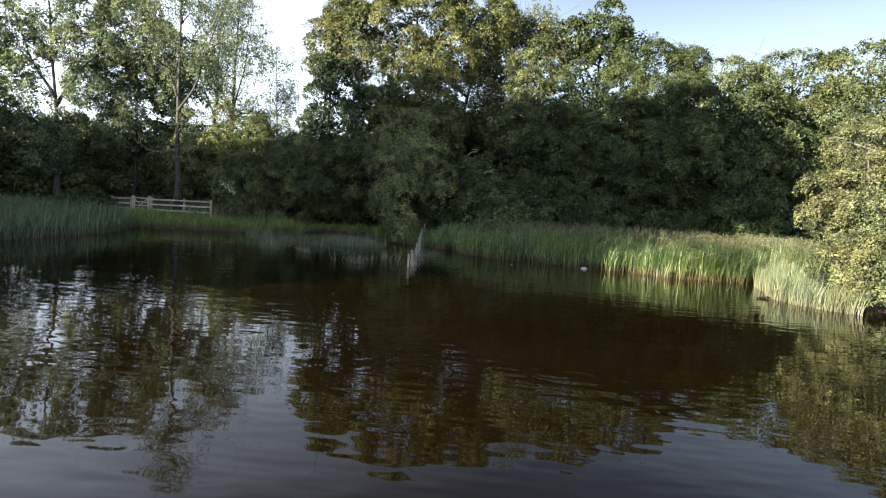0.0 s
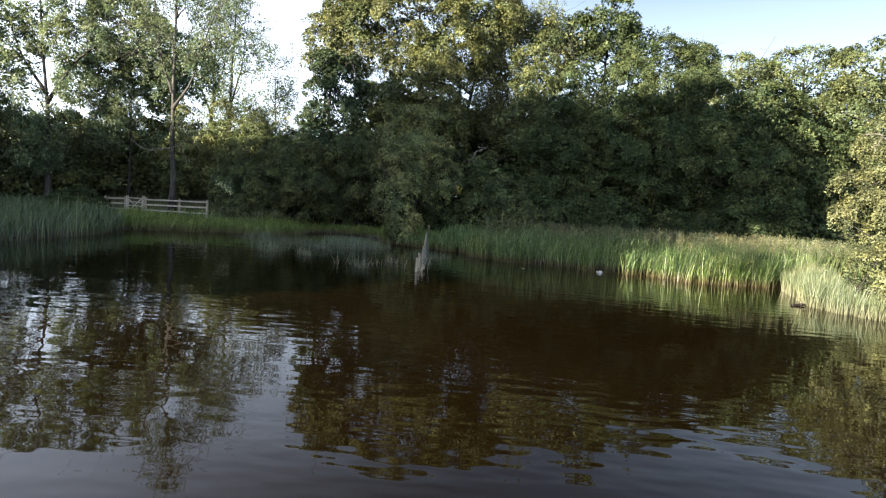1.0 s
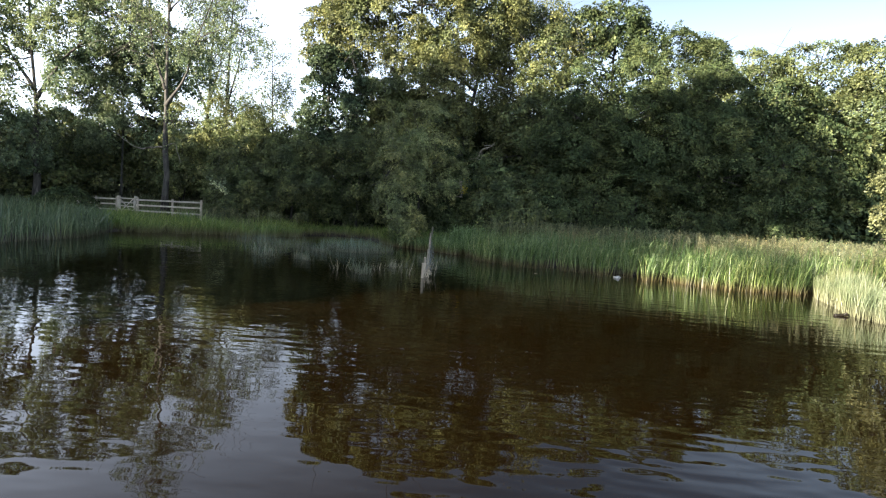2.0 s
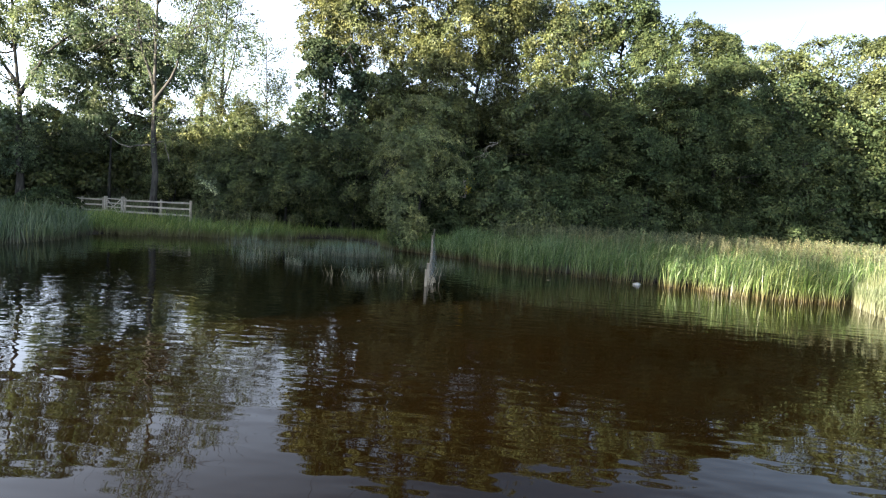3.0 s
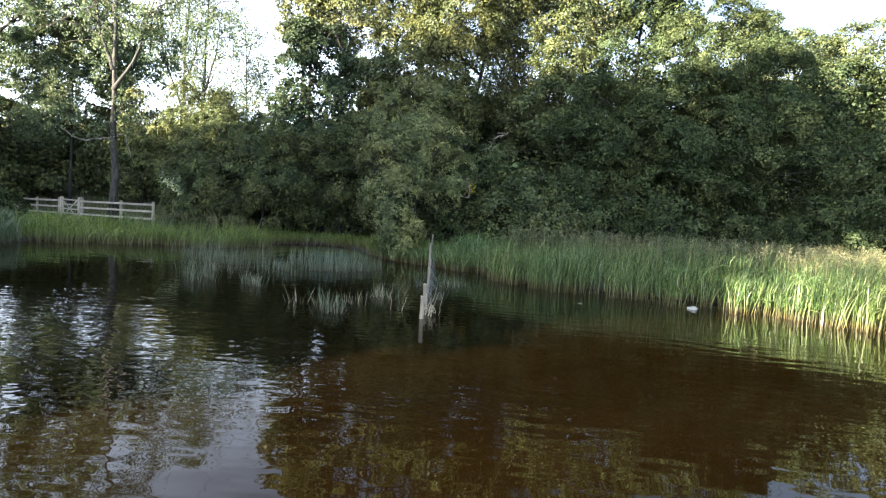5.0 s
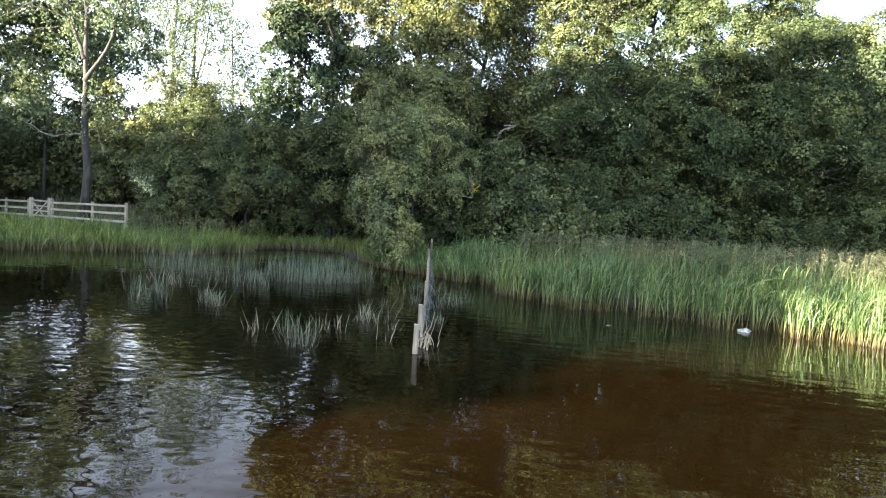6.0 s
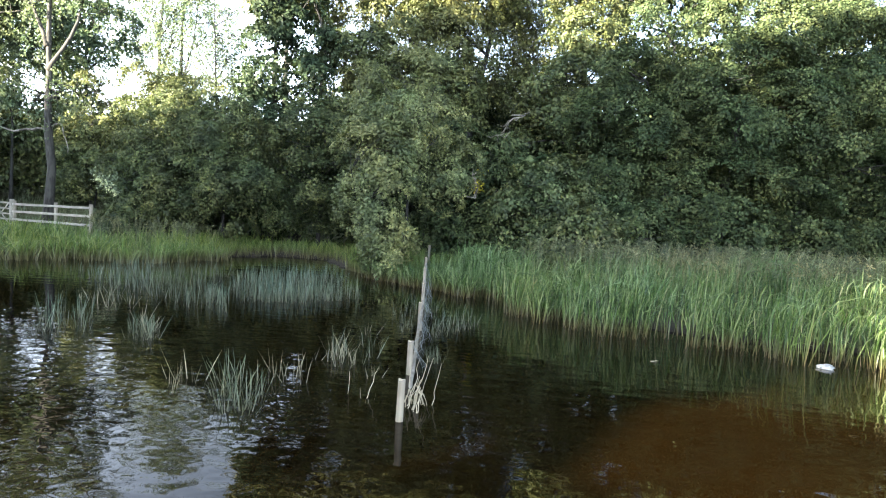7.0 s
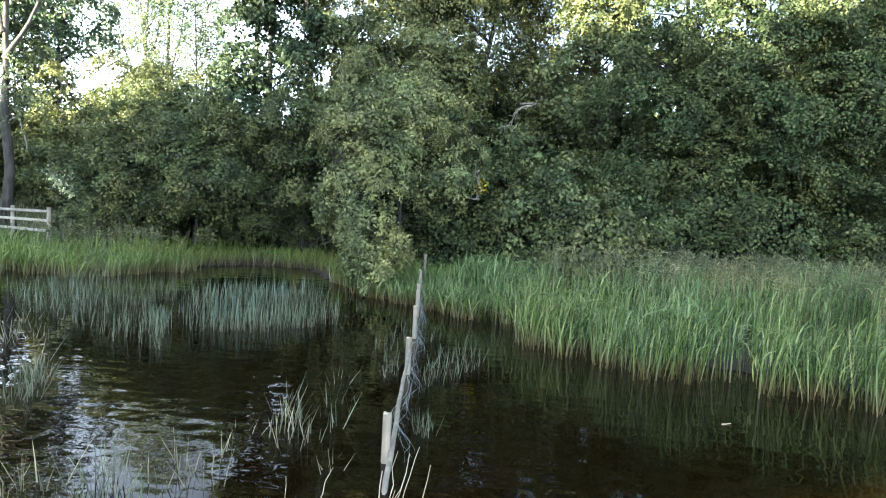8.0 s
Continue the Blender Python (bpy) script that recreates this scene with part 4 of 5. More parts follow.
wood_belt("far_hedge", 101, [(-70, 62), (-45, 70), (-25, 72), (-8, 66)], 6.6, 4.0, "distant sunlit hedge beyond the meadow", LEAF_WILLOW, 0.6, 1.6, 1.0, 0.6)
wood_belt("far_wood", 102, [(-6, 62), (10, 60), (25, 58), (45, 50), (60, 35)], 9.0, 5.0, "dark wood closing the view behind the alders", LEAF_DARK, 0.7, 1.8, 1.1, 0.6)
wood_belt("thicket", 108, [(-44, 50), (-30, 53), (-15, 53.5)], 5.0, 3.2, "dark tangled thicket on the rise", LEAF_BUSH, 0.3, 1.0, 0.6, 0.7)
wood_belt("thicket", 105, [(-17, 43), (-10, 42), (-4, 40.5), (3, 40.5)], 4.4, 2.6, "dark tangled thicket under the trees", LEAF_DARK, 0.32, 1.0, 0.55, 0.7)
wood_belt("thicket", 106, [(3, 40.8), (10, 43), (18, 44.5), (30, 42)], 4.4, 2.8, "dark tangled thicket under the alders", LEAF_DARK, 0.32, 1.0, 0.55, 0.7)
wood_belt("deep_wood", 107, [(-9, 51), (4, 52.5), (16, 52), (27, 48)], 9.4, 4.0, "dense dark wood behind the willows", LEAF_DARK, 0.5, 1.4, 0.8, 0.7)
# unseen wood on the bank behind, keeping the sun off the pond's far end
wood_belt("near_bank_hedge", 104, [(-36.6, 12.2), (-45, 21), (-54, 30)], 12.4, 5.0, "lower wood on the bank behind the pond", LEAF_DARK, 1.3, 1.9, 1.3, 1.5, 0, 1)
wood_belt("near_bank_wood", 103, [(-31.4, 6.8), (-33.6, 9.0), (-35.0, 10.5)], 22.7, 5.0, "tall wood on the bank behind the pond", LEAF_DARK, 1.3, 1.9, 1.3, 1.5, 0, 1)
wood_belt("near_bank_wood", 110, [(-26.6, 1.6), (-29.4, 4.6)], 18.9, 5.0, "rounded wood on the bank behind the pond", LEAF_DARK, 1.3, 1.9, 1.3, 1.5, 0, 1)
wood_belt("near_bank_wood", 109, [(-25.4, 0.5), (-25.6, 0.7)], 22.2, 3.0, "tallest slim tree of the wood on the bank", LEAF_DARK, 1.1, 1.4, 1.0, 1.8, 0, 1)
# unseen ash added to shade the alders behind the reeds
tree("ash_tree", foot(-28.0, -1.5), 112, "unseen tall ash with a high dense crown, added for shade", "tree", LEAF_DARK, BARK, [[(0, 0, 0), (0.2, -0.3, 11), (0.6, -2.6, 15), (1.5, -5.9, 18.5)]], 0.28,
     [(-27.5, -6.1, 19.0, 1.9, 1.8, 2.4), (-25.7, -8.4, 19.2, 2.0, 1.9, 2.4)], limbs=16, limb_r=0.06, start=0.8, world=True, billow=1.1, spray=0.6, length=0.4, width=0.28, gap=0.05, cover=0.9, inward=1, heart=0.6)
# unseen sparse alder added to dapple the sun on the reed bed
tree("alder_tree", foot(-22.4, -3.7), 111, "unseen open young alder, added for dappled shade", "tree", LEAF_DARK, BARK, [[(0, 0, 0), (0.2, 0.1, 5), (0, 0, 11.5)]], 0.07,
     [(-23.5, -2.6, 11.5, 1.3, 1.3, 1.3), (-21.7, -4.4, 11.3, 1.4, 1.3, 1.4)], limbs=12, limb_r=0.04, start=0.75, world=True, billow=0.7, spray=0.4, length=0.16, width=0.1, gap=0.4, cover=0.35, inward=1, heart=0.2)

# ---------------------------------------------------------------- reeds, rushes and bank plants
REED_BED = [(11.2, 25.0), (10.0, 23.6), (8.6, 23.3), (7.3, 23.2), (6.8, 24.2), (5.5, 24.8), (4.6, 25.0), (3.7, 25.2), (2.2, 25.7), (1.2, 26.1), (0.5, 26.6), (0.0, 27.5),
            (-0.8, 29.6), (-1.6, 32.4), (-1.4, 33.2), (2, 33.6), (6, 34), (10, 34.6), (15, 35), (19, 34), (18, 27), (14.5, 25.2)]


def stand(name, seed, poly, n, height, width, bend, material, label, edge=0, edge_w=0.7, tilt=0.05, levels=5, base=-0.06, category="reeds", spread=0.35, thin=True, stiff=2.0, tussock=0.0, bays=0.0, sprout=0.0):
    """A stand of blades or stems over a patch, thicker along its edge. sprout: the share that are leaves springing from higher up a stem."""
    rng = np.random.default_rng(seed)
    p = scatter(rng, poly, n)
    if thin:
        p = ragged(rng, p)
    if edge:
        q = scatter(rng, poly, edge * 6)
        q = q[edge_distance(poly, q) < edge_w * rng.random(len(q)) ** 0.7][:edge]
        p = np.vstack([p, q])
    if bays:
        wave = np.sin(p[:, 0] * 4.1 + 2 * np.sin(p[:, 1] * 2.3)) * np.sin(p[:, 1] * 4.7 + 1.7 * np.sin(p[:, 0] * 2.9))
        p = p[edge_distance(poly, p) > bays * np.clip(0.45 + 0.75 * wave, 0, 1)]
    lean = None
    if tussock:
        heart = p[rng.integers(0, len(p), len(p) // 16)]
        mine = heart[rng.integers(0, len(heart), len(p))]
        away = rng.normal(size=p.shape)
        p, lean = mine + away * tussock, away * 0.07
    z = np.maximum(land_height(p) - 0.03, base)
    tall = 1 + 0.2 * np.sin(p[:, 0] * 1.6 + 2 * np.sin(p[:, 1] * 0.8)) * np.sin(p[:, 1] * 1.3 + 1) + 0.08 * rng.normal(size=len(p))
    high = np.full(len(p), height) * tall
    arch = np.full(len(p), bend)
    if sprout:
        leaf = rng.random(len(p)) < sprout
        z = np.where(leaf, z + high * rng.uniform(0.18, 0.72, len(p)), z)
        high, arch = np.where(leaf, high * rng.uniform(0.3, 0.5, len(p)), high), np.where(leaf, 0.95, arch)
    a, b = blades(rng, p, z, high, width, arch, levels, spread, stiff, tilt, lean)
    return tagged(part(name, strips_mesh(name, a, b), material), label, category, kind="stuff")


stand("reed_bed", 201, REED_BED, 44000, 1.14, 0.018, 0.20, REED, "dense green reeds standing in the pond margin", 17000, 1.2, 0.08, levels=4, spread=0.45, stiff=2.2, tussock=0.10, bays=0.6, sprout=0.62)
stand("pale_reeds", 202, [(10.6, 17.9), (9.8, 18.5), (9.4, 19.3), (9.3, 20.2), (9.8, 21.6), (10.2, 23.2), (11.2, 25.2), (12.0, 25), (10.8, 21), (10.4, 19.2)], 5000, 0.75, 0.015, 0.25, REED_PALE,
      "pale straw-coloured reeds below the willow bush", 3000, 0.8, 0.1)
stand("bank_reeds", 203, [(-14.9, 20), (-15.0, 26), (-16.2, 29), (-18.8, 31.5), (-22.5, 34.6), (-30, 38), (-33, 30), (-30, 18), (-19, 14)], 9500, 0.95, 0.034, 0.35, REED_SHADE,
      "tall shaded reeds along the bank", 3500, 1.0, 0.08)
stand("sedge", 204, [(-19.8, 33.2), (-18.8, 30.6), (-16.6, 29.4), (-15.2, 29.6), (-13, 30.9), (-10.9, 31.4), (-9.3, 33.2), (-9.7, 35.2), (-13, 35.6), (-16, 34.6)], 9000, 0.85, 0.024, 0.5, REED_LEFT,
      "bright green sedge in front of the rail fence", 3500, 0.7, 0.08, category="sedge", tussock=0.13, bays=0.9)
stand("bank_turf", 209, [(-16, 32), (-13, 35), (-11, 36), (-15, 38), (-24, 41), (-30, 42), (-30, 38), (-22, 34), (-19, 31)], 13000, 0.3, 0.016, 0.35, REED_LEFT, "short green grass at the foot of the fence", tilt=0.2, levels=4, category="grass")
stand("meadow_grass", 205, [(-34, 40), (-24, 40.8), (-16, 37.4), (-12.6, 38.5), (-13, 46), (-24, 50), (-34, 49)], 11000, 0.34, 0.018, 0.4, REED_PALE, "rough dry grass on the rise behind the fence",
      tilt=0.15, levels=4, category="grass")
stand("tall_grass", 206, [(-1.2, 32.4), (-2.6, 32.3), (-4.2, 32.6), (-5.2, 33.6), (-5, 35), (-1, 35)], 5000, 0.85, 0.018, 0.35, REED_LEFT, "tall waterside grass beneath the sallow", 1200, 0.5, 0.12, category="grass")
stand("waterside_grass", 212, [(-1.0, 29.4), (-2.1, 30.5), (-3.2, 31.3), (-4.1, 31.9), (-4.2, 33), (-3, 33.2), (-1, 32)], 4200, 0.75, 0.020, 0.5, REED, "green grass standing in the shallows beneath the sallow", 1500, 0.6, 0.12, category="grass", tussock=0.12)
stand("undergrowth_grass", 207, [(-1, 33), (6, 33.8), (12, 34.4), (20, 34), (22, 38), (10, 37), (0, 36)], 9000, 0.8, 0.02, 0.4, REED_LEFT, "rank grass at the foot of the alders", tilt=0.15, levels=4, category="grass")
stand("undergrowth_grass", 208, [(-5.0, 34.0), (-6.4, 35.9), (-8.2, 36.3), (-9.8, 34.8), (-11, 34.6), (-14, 38), (-6, 39.5), (-4, 36)], 7000, 0.55, 0.02, 0.4, REED_LEFT, "rank grass at the foot of the hawthorns", tilt=0.15, levels=4, category="grass")


def plumes(name, seed, poly, n, height, label):
    """Feathery seed heads on thin stems."""
    rng = np.random.default_rng(seed)
    p = ragged(rng, scatter(rng, poly, n))
    m = len(p)
    h = height * rng.uniform(0.85, 1.12, m)
    lean = rng.normal(size=(m, 2)) * 0.08 + np.array([0.05, -0.02])
    k = 16
    s = rng.random((m, k))
    pos = np.zeros((m, k, 3))
    at = h[:, None] * (1 + 0.2 * s)
    pos[..., :2] = p[:, None] + lean[:, None] * at[..., None] + rng.normal(size=(m, k, 2)) * (0.035 * (1.1 - s))[..., None]
    pos[..., 2] = at
    q = leaf_quads(rng, pos.reshape(-1, 3), unit(rng.normal(size=(m * k, 3))), 0.085, 0.017, -0.6)
    a = np.zeros((m, 2, 3))
    a[:, 0, :2], a[:, 1, :2], a[:, 1, 2] = p, p + lean * h[:, None] * 1.1, h * 1.1
    w = np.array([0.004, 0, 0])
    stems = np.stack([a[:, 0] - w, a[:, 0] + w, a[:, 1] + w, a[:, 1] - w], 1)
    tagged(part(name, quads_mesh(name, np.concatenate([q, stems])), PLUME), label, "reeds", kind="stuff")


plumes("reed_plumes", 210, [(0, 29.6), (2, 28.6), (4.4, 27.6), (7.4, 26.4), (9.6, 24.6), (16, 23), (18, 33), (10, 34.2), (2, 33.2)], 3400, 1.24, "soft brownish seed heads above the reeds")
plumes("bank_plumes", 211, [(-9.4, 33.0), (-13, 32.4), (-15, 33.6), (-13, 35.4), (-10, 35)], 150, 0.95, "pale grass heads at the inlet")


def rushes(seed, poly, n, h, lean):
    stand("rush_stand", seed, poly, n, h, 0.011, 0.10, RUSH, "thin grey-green rushes standing in open water", tilt=lean, levels=4, base=-0.2,
          category="rushes", spread=0.15, thin=False)


def dry_rushes(seed, poly, n, h):
    stand("dry_rush_stand", seed, poly, n, h, 0.011, 0.10, RUSH_DRY, "bleached leaning rush stems in open water", tilt=0.24, levels=4, base=-0.2, category="rushes", spread=0.3, thin=False)


# where they stand, how many, how tall, how far they lean
rushes(220, [(-6.4, 27.9), (-5.5, 26.8), (-4.4, 27.1), (-3.5, 28.2), (-3.8, 29.9), (-5.1, 31.6), (-7, 31.4), (-7.3, 30.3)], 1050, 0.6, 0.08)
rushes(221, [(-5.5, 26.9), (-4.4, 27.1), (-3.5, 28.2), (-4.4, 28.4), (-5.6, 27.6)], 180, 0.5, 0.09)
rushes(222, [(-9.3, 27.6), (-8, 27), (-6.2, 25.9), (-5.2, 25.6), (-5.9, 27), (-7.8, 29.3), (-9.6, 29.2), (-10.4, 28.8)], 520, 0.52, 0.1)
rushes(223, [(-11.5, 29.2), (-8.8, 28.6), (-7.2, 29.2), (-7.6, 31), (-10.4, 31.2)], 420, 0.52, 0.08)
rushes(224, [(-6.4, 26.9), (-5.8, 26.4), (-5.9, 26.8), (-6.5, 27.8), (-7, 27.9)], 110, 0.55, 0.1)
rushes(225, [(-7.2, 23.4), (-6.9, 23.2), (-6.5, 23.6), (-7.4, 25), (-8.1, 24.6)], 130, 0.52, 0.12)
rushes(226, [(-5.8, 23.5), (-5.4, 23.2), (-5.3, 23.4), (-5.9, 24.3), (-6.3, 24.3)], 110, 0.48, 0.18)
rushes(227, [(-3.4, 21.3), (-3.07, 20.9), (-2.9, 21), (-3, 21.7), (-3.5, 22.1), (-3.7, 22.1)], 150, 0.45, 0.22)
rushes(228, [(-2.1, 25.3), (-1.9, 25.2), (-1.87, 25.8), (-2.1, 26.2), (-2.26, 26)], 42, 0.42, 0.14)
rushes(229, [(-1.5, 24.9), (-1.2, 25), (-0.8, 26.1), (-0.85, 27.1), (-1.4, 26.6), (-1.6, 25.9)], 120, 0.46, 0.14)
rushes(230, [(-1.42, 23.5), (-1.2, 23.4), (-1.17, 23.8), (-1.4, 23.95)], 60, 0.44, 0.14)
rushes(231, [(-2.5, 26.6), (-1.9, 26.6), (-1.4, 27.8), (-2.3, 28.2)], 70, 0.42, 0.12)
rushes(232, [(-2.7, 22.95), (-2.4, 22.9), (-2.5, 23.7), (-3, 24.4)], 26, 0.45, 0.2)
rushes(233, [(-2.3, 23.1), (-2.05, 23.4), (-2.1, 24.3), (-2.45, 24.4)], 22, 0.48, 0.2)
dry_rushes(240, [(-2.8, 23.4), (-2.5, 22.9), (-2.25, 22.9), (-2.25, 23.2), (-2.55, 23.7), (-2.9, 23.75)], 44, 0.5)
dry_rushes(241, [(-2.02, 22.57), (-1.93, 22.5), (-1.93, 22.75), (-2.08, 22.94)], 12, 0.36)
dry_rushes(242, [(-2.56, 24.8), (-2.45, 24.6), (-2.46, 25), (-2.63, 25.3)], 7, 0.42)
dry_rushes(243, [(-5.7, 23.8), (-5.4, 23.5), (-5.6, 24), (-6.3, 24.7), (-6.5, 24.7)], 42, 0.52)
dry_rushes(244, [(-4.1, 21.7), (-3.8, 21.7), (-3.7, 21.8), (-4, 22), (-4.2, 21.95)], 16, 0.44)
dry_rushes(245, [(-3.2, 22), (-2.9, 21.9), (-2.6, 22), (-3, 22.7), (-3.3, 22.3)], 22, 0.46)
dry_rushes(246, [(-4.06, 21.5), (-3.9, 21.4), (-4.1, 21.95), (-4.24, 21.9)], 8, 0.42)
dry_rushes(247, [(-2.9, 22.2), (-2.7, 22.1), (-2.9, 23.1), (-3.15, 23.4)], 14, 0.44)
dry_rushes(248, [(-1.87, 21.5), (-1.79, 21.7), (-1.79, 22.1), (-1.94, 22)], 6, 0.4)
dry_rushes(249, [(-9, 26.4), (-7.6, 25.2), (-6.8, 25.4), (-8, 27)], 60, 0.5)

# ---------------------------------------------------------------- rail fence and gate
F0, F1 = Vector((-23.82, 40.38, 1.30)), Vector((-16.57, 36.97, 1.47))
ALONG = (F1 - F0)
FENCE_TURN = math.degrees(math.atan2(ALONG.y, ALONG.x))


def fence_point(s, drop=0.0):
    p = F0 + ALONG * s
    return Vector((p.x, p.y, p.z - drop))


def build_fence(stops, seed):
    fence = thing("rail_fence", foot(*fence_point(stops[0]).xy, 0), "weathered pale timber three-rail fence on the grassy bank", "fence", "fence beside the gate")
    base = Vector(fence.location)
    post_me = box_mesh("post", 0.12, 0.10, 1.35, 0.012, 0.004, seed)
    for s in stops:
        part("post", post_me, POST_WOOD, fence, m=Matrix.Translation(fence_point(s, 0.675 - 0.03) - base) @ pose(0, 0, 0, 0, 0, FENCE_TURN))
    for a, b in zip(stops, stops[1:]):
        span = (ALONG * (b - a)).length
        for i, drop in enumerate((0.12, 0.45, 0.80)):
            me = box_mesh("rail", span + 0.06, 0.04, 0.095, 0.012, 0.006, seed + i)
            mid = (fence_point(a, drop) + fence_point(b, drop)) / 2 - base
            off = Vector((-ALONG.y, ALONG.x, 0)).normalized() * -0.075
            slope = math.degrees(math.atan2(ALONG.z, ALONG.xy.length))
            part("rail", me, RAIL_WOOD, fence, m=Matrix.Translation(mid + off) @ pose(0, 0, 0, 0, -slope, FENCE_TURN))
    return fence


def build_gate(a, b):
    gate = thing("field_gate", foot(*fence_point(a).xy, 0), "closed pale wooden hand gate with diagonal braces", "gate")
    base = Vector(gate.location)
    turn = pose(0, 0, 0, 0, 0, FENCE_TURN)
    post_me = box_mesh("gate_post", 0.17, 0.16, 1.6, 0.02, 0.004, 5)
    for s in (a, b):
        part("gate_post", post_me, RAIL_WOOD, gate, m=Matrix.Translation(fence_point(s, 0.8 - 0.10) - base) @ turn)
    inset = 0.15 / ALONG.length
    a2, b2 = a + inset, b - inset
    width = (ALONG * (b2 - a2)).length
    stile = box_mesh("stile", 0.09, 0.06, 1.12, 0.01, 0.003, 6)
    for s in (a2, b2):
        part("stile", stile, RAIL_WOOD, gate, m=Matrix.Translation(fence_point(s, 0.56) - base) @ turn)
    bar = box_mesh("gate_bar", width, 0.03, 0.075, 0.008, 0.003, 7)
    mid = fence_point((a2 + b2) / 2) - base
    for drop in (0.06, 0.32, 0.56, 0.80, 1.05):
        part("gate_bar", bar, RAIL_WOOD, gate, m=Matrix.Translation(mid - Vector((0, 0, drop))) @ turn)
    tall = 0.95
    diag = box_mesh("brace", math.hypot(width, tall), 0.025, 0.07, 0.008, 0.003, 8)
    side = Vector((ALONG.y, -ALONG.x, 0)).normalized() * 0.035
    for sign in (1, -1):
        part("brace", diag, RAIL_WOOD, gate, m=Matrix.Translation(mid - Vector((0, 0, 0.55)) + side * (1 if sign > 0 else 1.8)) @ turn
             @ pose(0, 0, 0, 0, sign * math.degrees(math.atan2(tall, width)), 0))
    part("latch", box_mesh("latch", 0.16, 0.03, 0.03, 0.006), NET, gate, "dark iron latch", m=Matrix.Translation(fence_point(b2, 0.25) - base + side * 1.5) @ turn)


build_gate(0.0, 0.23)
build_fence([0.26, 0.70, 1.03], 1)
build_fence([-0.92, -0.62, -0.33, -0.03], 2)

# ---------------------------------------------------------------- stakes in the water
STAKES = [(-1.41, 21.25, 0.43), (-1.54, 22.85, 0.44), (-1.75, 25.5, 0.50), (-1.95, 27.6, 0.56), (-2.16, 29.5, 0.68), (-2.35, 31.3, 0.78), (-2.48, 33.1, 1.0)]


def stake_mesh(seed, h, r=0.039):
    """A round stake, slightly tapered and out of true, with a bevelled, cracked top."""
    rnd = random.Random(seed)
    bm = bmesh.new()
    sides, rings = 14, [(-0.9, 1.05), (-0.1, 1.04), (h * 0.35, 1.0), (h * 0.7, 0.99), (h - 0.012, 0.98), (h, 0.88)]
    loops = []
    lump = [1 + rnd.uniform(-0.06, 0.06) for _ in range(sides)]
    for z, k in rings:
        loops.append([bm.verts.new((r * k * lump[i] * math.cos(2 * math.pi * i / sides), r * k * lump[i] * math.sin(2 * math.pi * i / sides), z + (0.008 * math.cos(i) if z > h - 0.02 else 0))) for i in range(sides)])
    for lo, hi in zip(loops, loops[1:]):
        for i in range(sides):
            bm.faces.new((lo[i], lo[(i + 1) % sides], hi[(i + 1) % sides], hi[i])).smooth = True
    bm.faces.new(loops[0][::-1])
    me, cap = bpy.data.meshes.new("shaft"), bpy.data.meshes.new("end_grain")
    bm.to_mesh(me)
    bm.free()
    bm = bmesh.new()
    ring = [bm.verts.new((v[0], v[1], v[2])) for v in [(r * 0.88 * lump[i] * math.cos(2 * math.pi * i / sides), r * 0.88 * lump[i] * math.sin(2 * math.pi * i / sides), h + 0.008 * math.cos(i)) for i in range(sides)]]
    mid = bm.verts.new((0, 0, h + 0.002))
    for i in range(sides):
        bm.faces.new((ring[i], ring[(i + 1) % sides], mid))
    bm.to_mesh(cap)
    bm.free()
    return me, cap


for k, (x, y, h) in enumerate(STAKES):
    st = thing("wooden_stake", (x, y, 0), "round pale wooden stake standing in the pond" if k < 3 else "weathered grey wooden stake in the row", "stake", "row of stakes in the pond")
    st.rotation_euler = (radians(random.uniform(-1.5, 1.5)), radians(random.uniform(-1, 1.5)), 0)
    body, cap = stake_mesh(300 + k, h)
    part("shaft", body, STAKE_WOOD, st)
    part("end_grain", cap, END_WOOD, st)


def build_pole():
    """The thin pole that leans along the row from the water to the third stake."""
    rng = np.random.default_rng(310)
    pts, rad = limb(rng, (-1.42, 21.95, -0.12), (-1.70, 25.42, 0.46), 0.026, 0.018, 14, 0.0, 0.006)
    pts = [(x, y, z + 0.13 * abs(math.sin(math.pi * i / 13)) ** 1.2) for i, (x, y, z) in enumerate(pts)]
    tagged(part("leaning_pole", tubes_mesh("leaning_pole", [(pts, rad)], 8), STAKE_WOOD), "thin pale pole leaning along the stakes", "pole")


def build_net():
    """Grey netting that sags beside the row of stakes, its foot in the water."""
    rng = np.random.default_rng(320)
    row = np.array(STAKES[1:])
    cum = np.r_[0, np.cumsum(np.linalg.norm(np.diff(row[:, :2], axis=0), axis=1))]

    def spot(s, v):
        x, y, h = (np.interp(s, cum, row[:, j]) for j in range(3))
        phase = abs(math.sin(math.pi * s / 2.6))
        top = h - 0.05 - 0.13 * phase
        fold = 0.07 * math.sin(s * 7.1) * (1 - v) + 0.05 * math.sin(s * 3.3 + 4 * v) + 0.10 * (1 - v)
        return (x + 0.05 + fold, y + 0.02 * math.sin(9 * v + s), -0.05 + (top + 0.05) * v)

    tubes = []
    n = int(cum[-1] / 0.18)
    for i in range(n):
        s0 = cum[-1] * i / n
        for lean in (0.34, -0.34):
            pts = [spot(min(max(s0 + lean * (v - 0.5) + 0.012 * rng.normal(), 0), cum[-1]), v) for v in np.linspace(0, 1, 7)]
            tubes.append((pts, [0.0011] * 7))
    for v in (0.02, 0.35, 0.68, 0.98):
        pts = [spot(s, v) for s in np.linspace(0, cum[-1], 70)]
        tubes.append((pts, [0.002] * len(pts)))
    tagged(part("netting", tubes_mesh("netting", tubes, 3, False), NET), "grey sagging wire netting strung along the stakes", "netting")


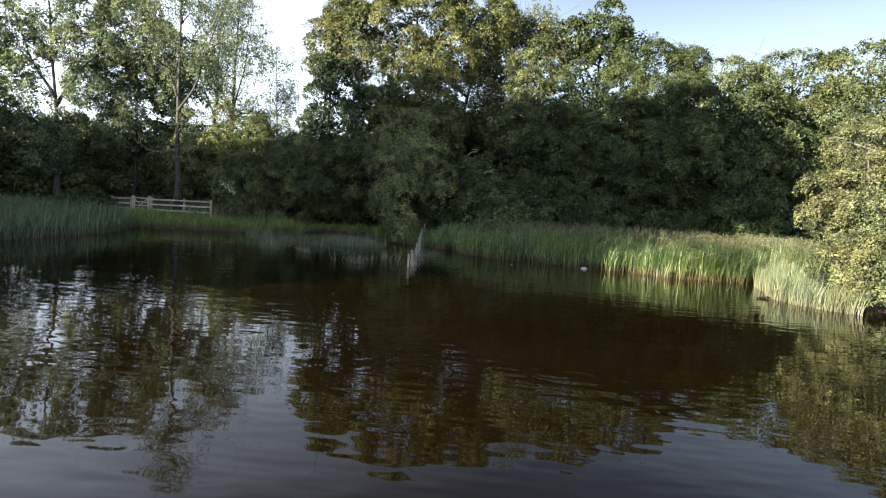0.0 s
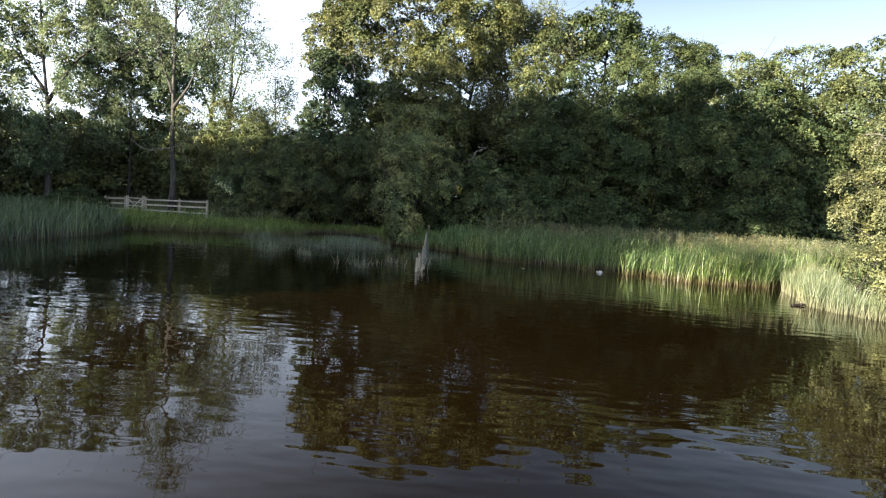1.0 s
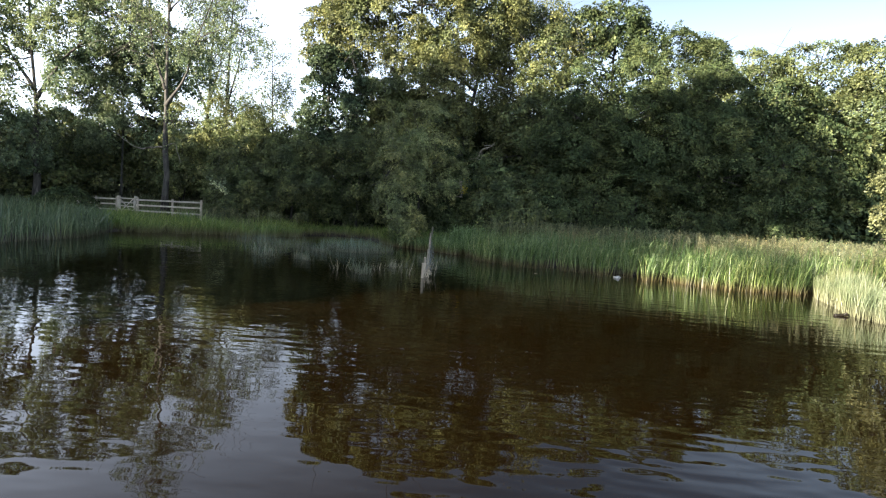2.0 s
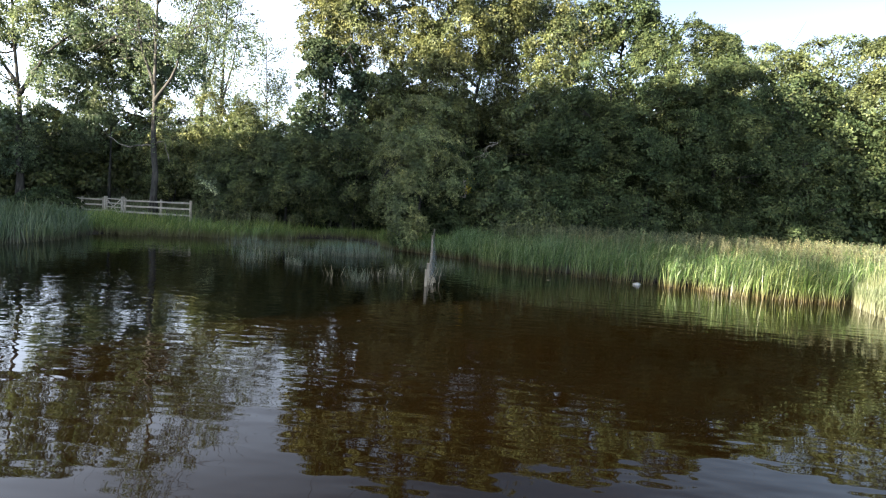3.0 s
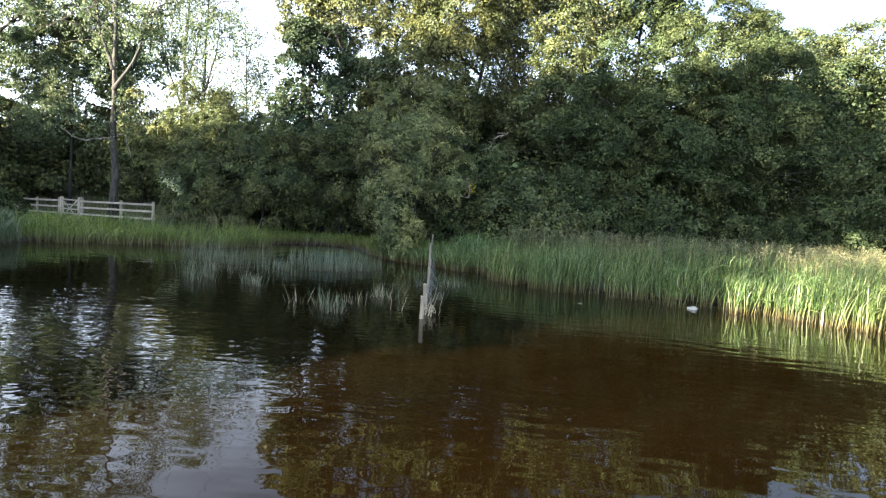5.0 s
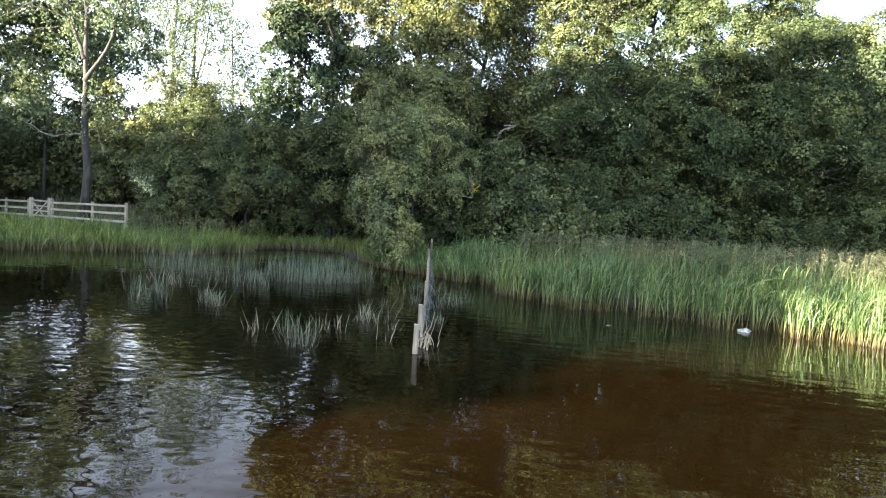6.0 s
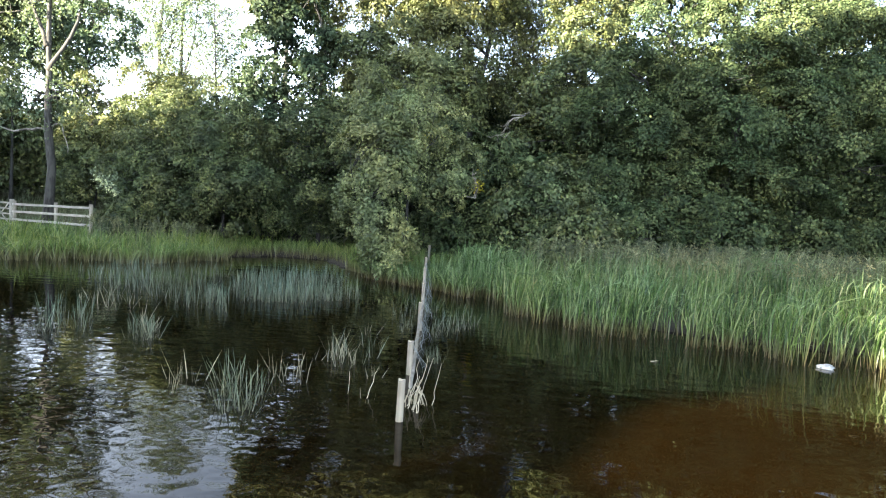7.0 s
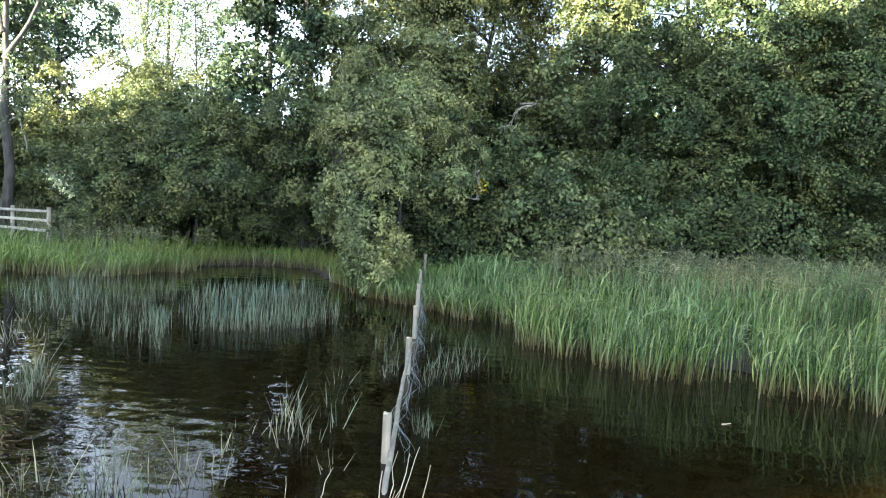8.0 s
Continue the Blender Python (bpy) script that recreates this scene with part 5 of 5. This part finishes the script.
def build_dead_stems():
    """Bleached broken stems and roots caught at the first stake."""
    rng = np.random.default_rng(330)
    clump = thing("driftwood_tangle", (-1.3, 21.7, 0), "bleached broken stems tangled in the water beside the stakes", "driftwood")
    for (x, y), (tx, ty, tz), r in [((-1.36, 21.5), (-1.22, 21.95, 0.50), 0.008), ((-1.16, 21.72), (-1.07, 21.98, 0.42), 0.007), ((-1.45, 21.8), (-1.25, 21.85, 0.30), 0.007),
                                    ((-1.31, 21.45), (-1.28, 21.75, 0.33), 0.006), ((-1.38, 21.5), (-1.40, 21.9, 0.38), 0.009), ((-1.42, 21.62), (-1.34, 22.2, 0.40), 0.007),
                                    ((-1.95, 21.75), (-1.78, 22.0, 0.32), 0.006), ((-2.1, 21.9), (-2.11, 21.95, 0.25), 0.005), ((-1.3, 22.0), (-1.2, 22.4, 0.36), 0.006)]:
        pts, rad = limb(rng, (x, y, -0.1), (tx, ty, tz), r * 0.75, r * 0.35, 7, 0.04, 0.06)
        pts = [(a + 1.3, b - 21.7, c) for a, b, c in pts]
        part("stem", tubes_mesh("stem", [(pts, rad)], 5), DEAD_STEM, clump)
    for k in range(9):
        a = (rng.uniform(-0.14, 0.04), rng.uniform(-0.22, 0.1), -0.06)
        top = (a[0] + rng.uniform(-0.03, 0.12), a[1] + rng.uniform(0, 0.15), rng.uniform(0.14, 0.26))
        end = (top[0] + rng.uniform(0.0, 0.1), top[1] + rng.uniform(-0.08, 0.08), rng.uniform(-0.02, 0.1))
        p1, _ = limb(rng, a, top, 0.006, 0.005, 5, -0.05, 0.08)
        p2, _ = limb(rng, top, end, 0.005, 0.003, 5, -0.1, 0.08)
        part("root", tubes_mesh("root", [(p1 + p2[1:], list(np.linspace(0.006, 0.003, 9)))], 5), DEAD_STEM, clump)


def build_litter():
    """A crumpled pale scrap afloat at the reeds' edge."""
    bm = bmesh.new()
    bmesh.ops.create_icosphere(bm, subdivisions=3, radius=1.0)
    for v in bm.verts:
        k = 1 + 0.6 * noise.noise(v.co * 1.9) + 0.45 * noise.noise(v.co * 4.5)
        v.co = Vector((v.co.x * 0.11 * k, v.co.y * 0.06 * k, max(v.co.z, -0.2) * 0.065 * k))
    me = bpy.data.meshes.new("floating_scrap")
    bm.to_mesh(me)
    bm.free()
    tagged(part("floating_scrap", me, LITTER, m=pose(4.78, 25.0, 0.01, 0, 0, -20)), "crumpled pale grey scrap floating beside the reeds", "litter")


def build_log():
    """A short dark log that lies half sunk at the edge of the pale reeds."""
    rng = np.random.default_rng(345)
    pts, rad = limb(rng, (-0.18, 0, 0.0), (0.18, 0.03, 0.03), 0.040, 0.032, 9, 0, 0.03)
    stub = limb(rng, (0.06, 0, 0.02), (0.11, -0.03, 0.09), 0.018, 0.011, 5, 0, 0.04)
    tagged(part("floating_log", tubes_mesh("floating_log", [(pts, rad), stub], 10), WET_WOOD, m=pose(9.08, 19.95, 0.012, 0, 0, 8)), "short dark wet log half sunk beside the pale reeds", "log")


build_log()
build_pole()
build_net()
build_dead_stems()
build_litter()
rng_drift = np.random.default_rng(340)
for x, y, turn, long in [(2.02, 24.58, 12, 0.11)]:
    pts, rad = limb(rng_drift, (-long / 2, 0, 0), (long / 2, 0, 0.01), 0.008, 0.005, 5, 0, 0.03)
    tagged(part("reed_straw", tubes_mesh("reed_straw", [(pts, rad)], 6), DEAD_STEM, m=pose(x, y, 0.004, 0, 0, turn)), "short pale reed straw floating on the water", "straw")

# pale and yellow leaf sprays that stand out on the bushes


def spray(name, at, seed, n, size, material, label):
    rng = np.random.default_rng(seed)
    base = Vector(at)
    ob = thing(name, at, label, "branch")
    stems, quads = [], []
    for k in range(5):
        end = rng.normal(size=3) * size * np.array([1, 0.6, 0.8])
        stems.append(limb(rng, (0, 0.25, -0.1), end, 0.008, 0.003, 5, 0, 0.1))
        p = np.array(stems[-1][0])[rng.integers(1, 5, n)] + rng.normal(size=(n, 3)) * 0.07
        quads.append(leaf_quads(rng, p, unit(rng.normal(size=(n, 3)) + np.array([0, -0.8, 0.5])), 0.10, 0.06, 0.2))
    part("leaves", quads_mesh("leaves", np.concatenate(quads)), material, ob)
    part("twig", tubes_mesh("twig", stems, 5), BARK, ob)


spray("pale_leaf_spray", (-14.35, 34.75, 2.55), 350, 30, 0.3, LEAF_PALE, "pale whitish leaf spray hanging from the hawthorn")
spray("pale_leaf_spray", (-13.95, 34.7, 2.2), 351, 26, 0.26, LEAF_PALE, "pale whitish leaf spray hanging from the hawthorn")
spray("yellow_leaf_spray", (-2.98, 36.3, 4.75), 352, 40, 0.32, LEAF_YELLOW, "yellowing leaf spray among dark branches")
spray("yellow_leaf_spray", (-1.2, 34.0, 2.9), 353, 36, 0.26, LEAF_YELLOW, "yellowing leaf spray among dark branches")


def dead_branch(at, seed, size, label):
    """A bare, crooked branch that stands out from the foliage."""
    rng = np.random.default_rng(seed)
    tubes = []
    p = np.array([0.0, 0.7, 0.1])
    way = np.array([0.25, -0.9, 0.1])
    pts = [tuple(p)]
    for k in range(9):
        way = unit(way + rng.normal(size=3) * np.array([0.75, 0.35, 0.6]))
        p = p + way * size * 0.17
        pts.append(tuple(p))
        if k > 1:
            end = p + unit(way + rng.normal(size=3)) * size * rng.uniform(0.2, 0.45)
            tubes.append(limb(rng, p, end, 0.012, 0.006, 5, 0.05, 0.25))
    tubes.append((pts, list(np.linspace(0.026, 0.010, len(pts)))))
    tagged(part("dead_branch", tubes_mesh("dead_branch", tubes, 6), BARK_PALE, m=Matrix.Translation(at)), label, "branch")


dead_branch((-0.2, 32.6, 5.0), 360, 1.3, "bare crooked grey branch among the leaves")
dead_branch((-1.6, 33.0, 2.6), 361, 1.1, "bare twisted twigs at the back of the reeds")
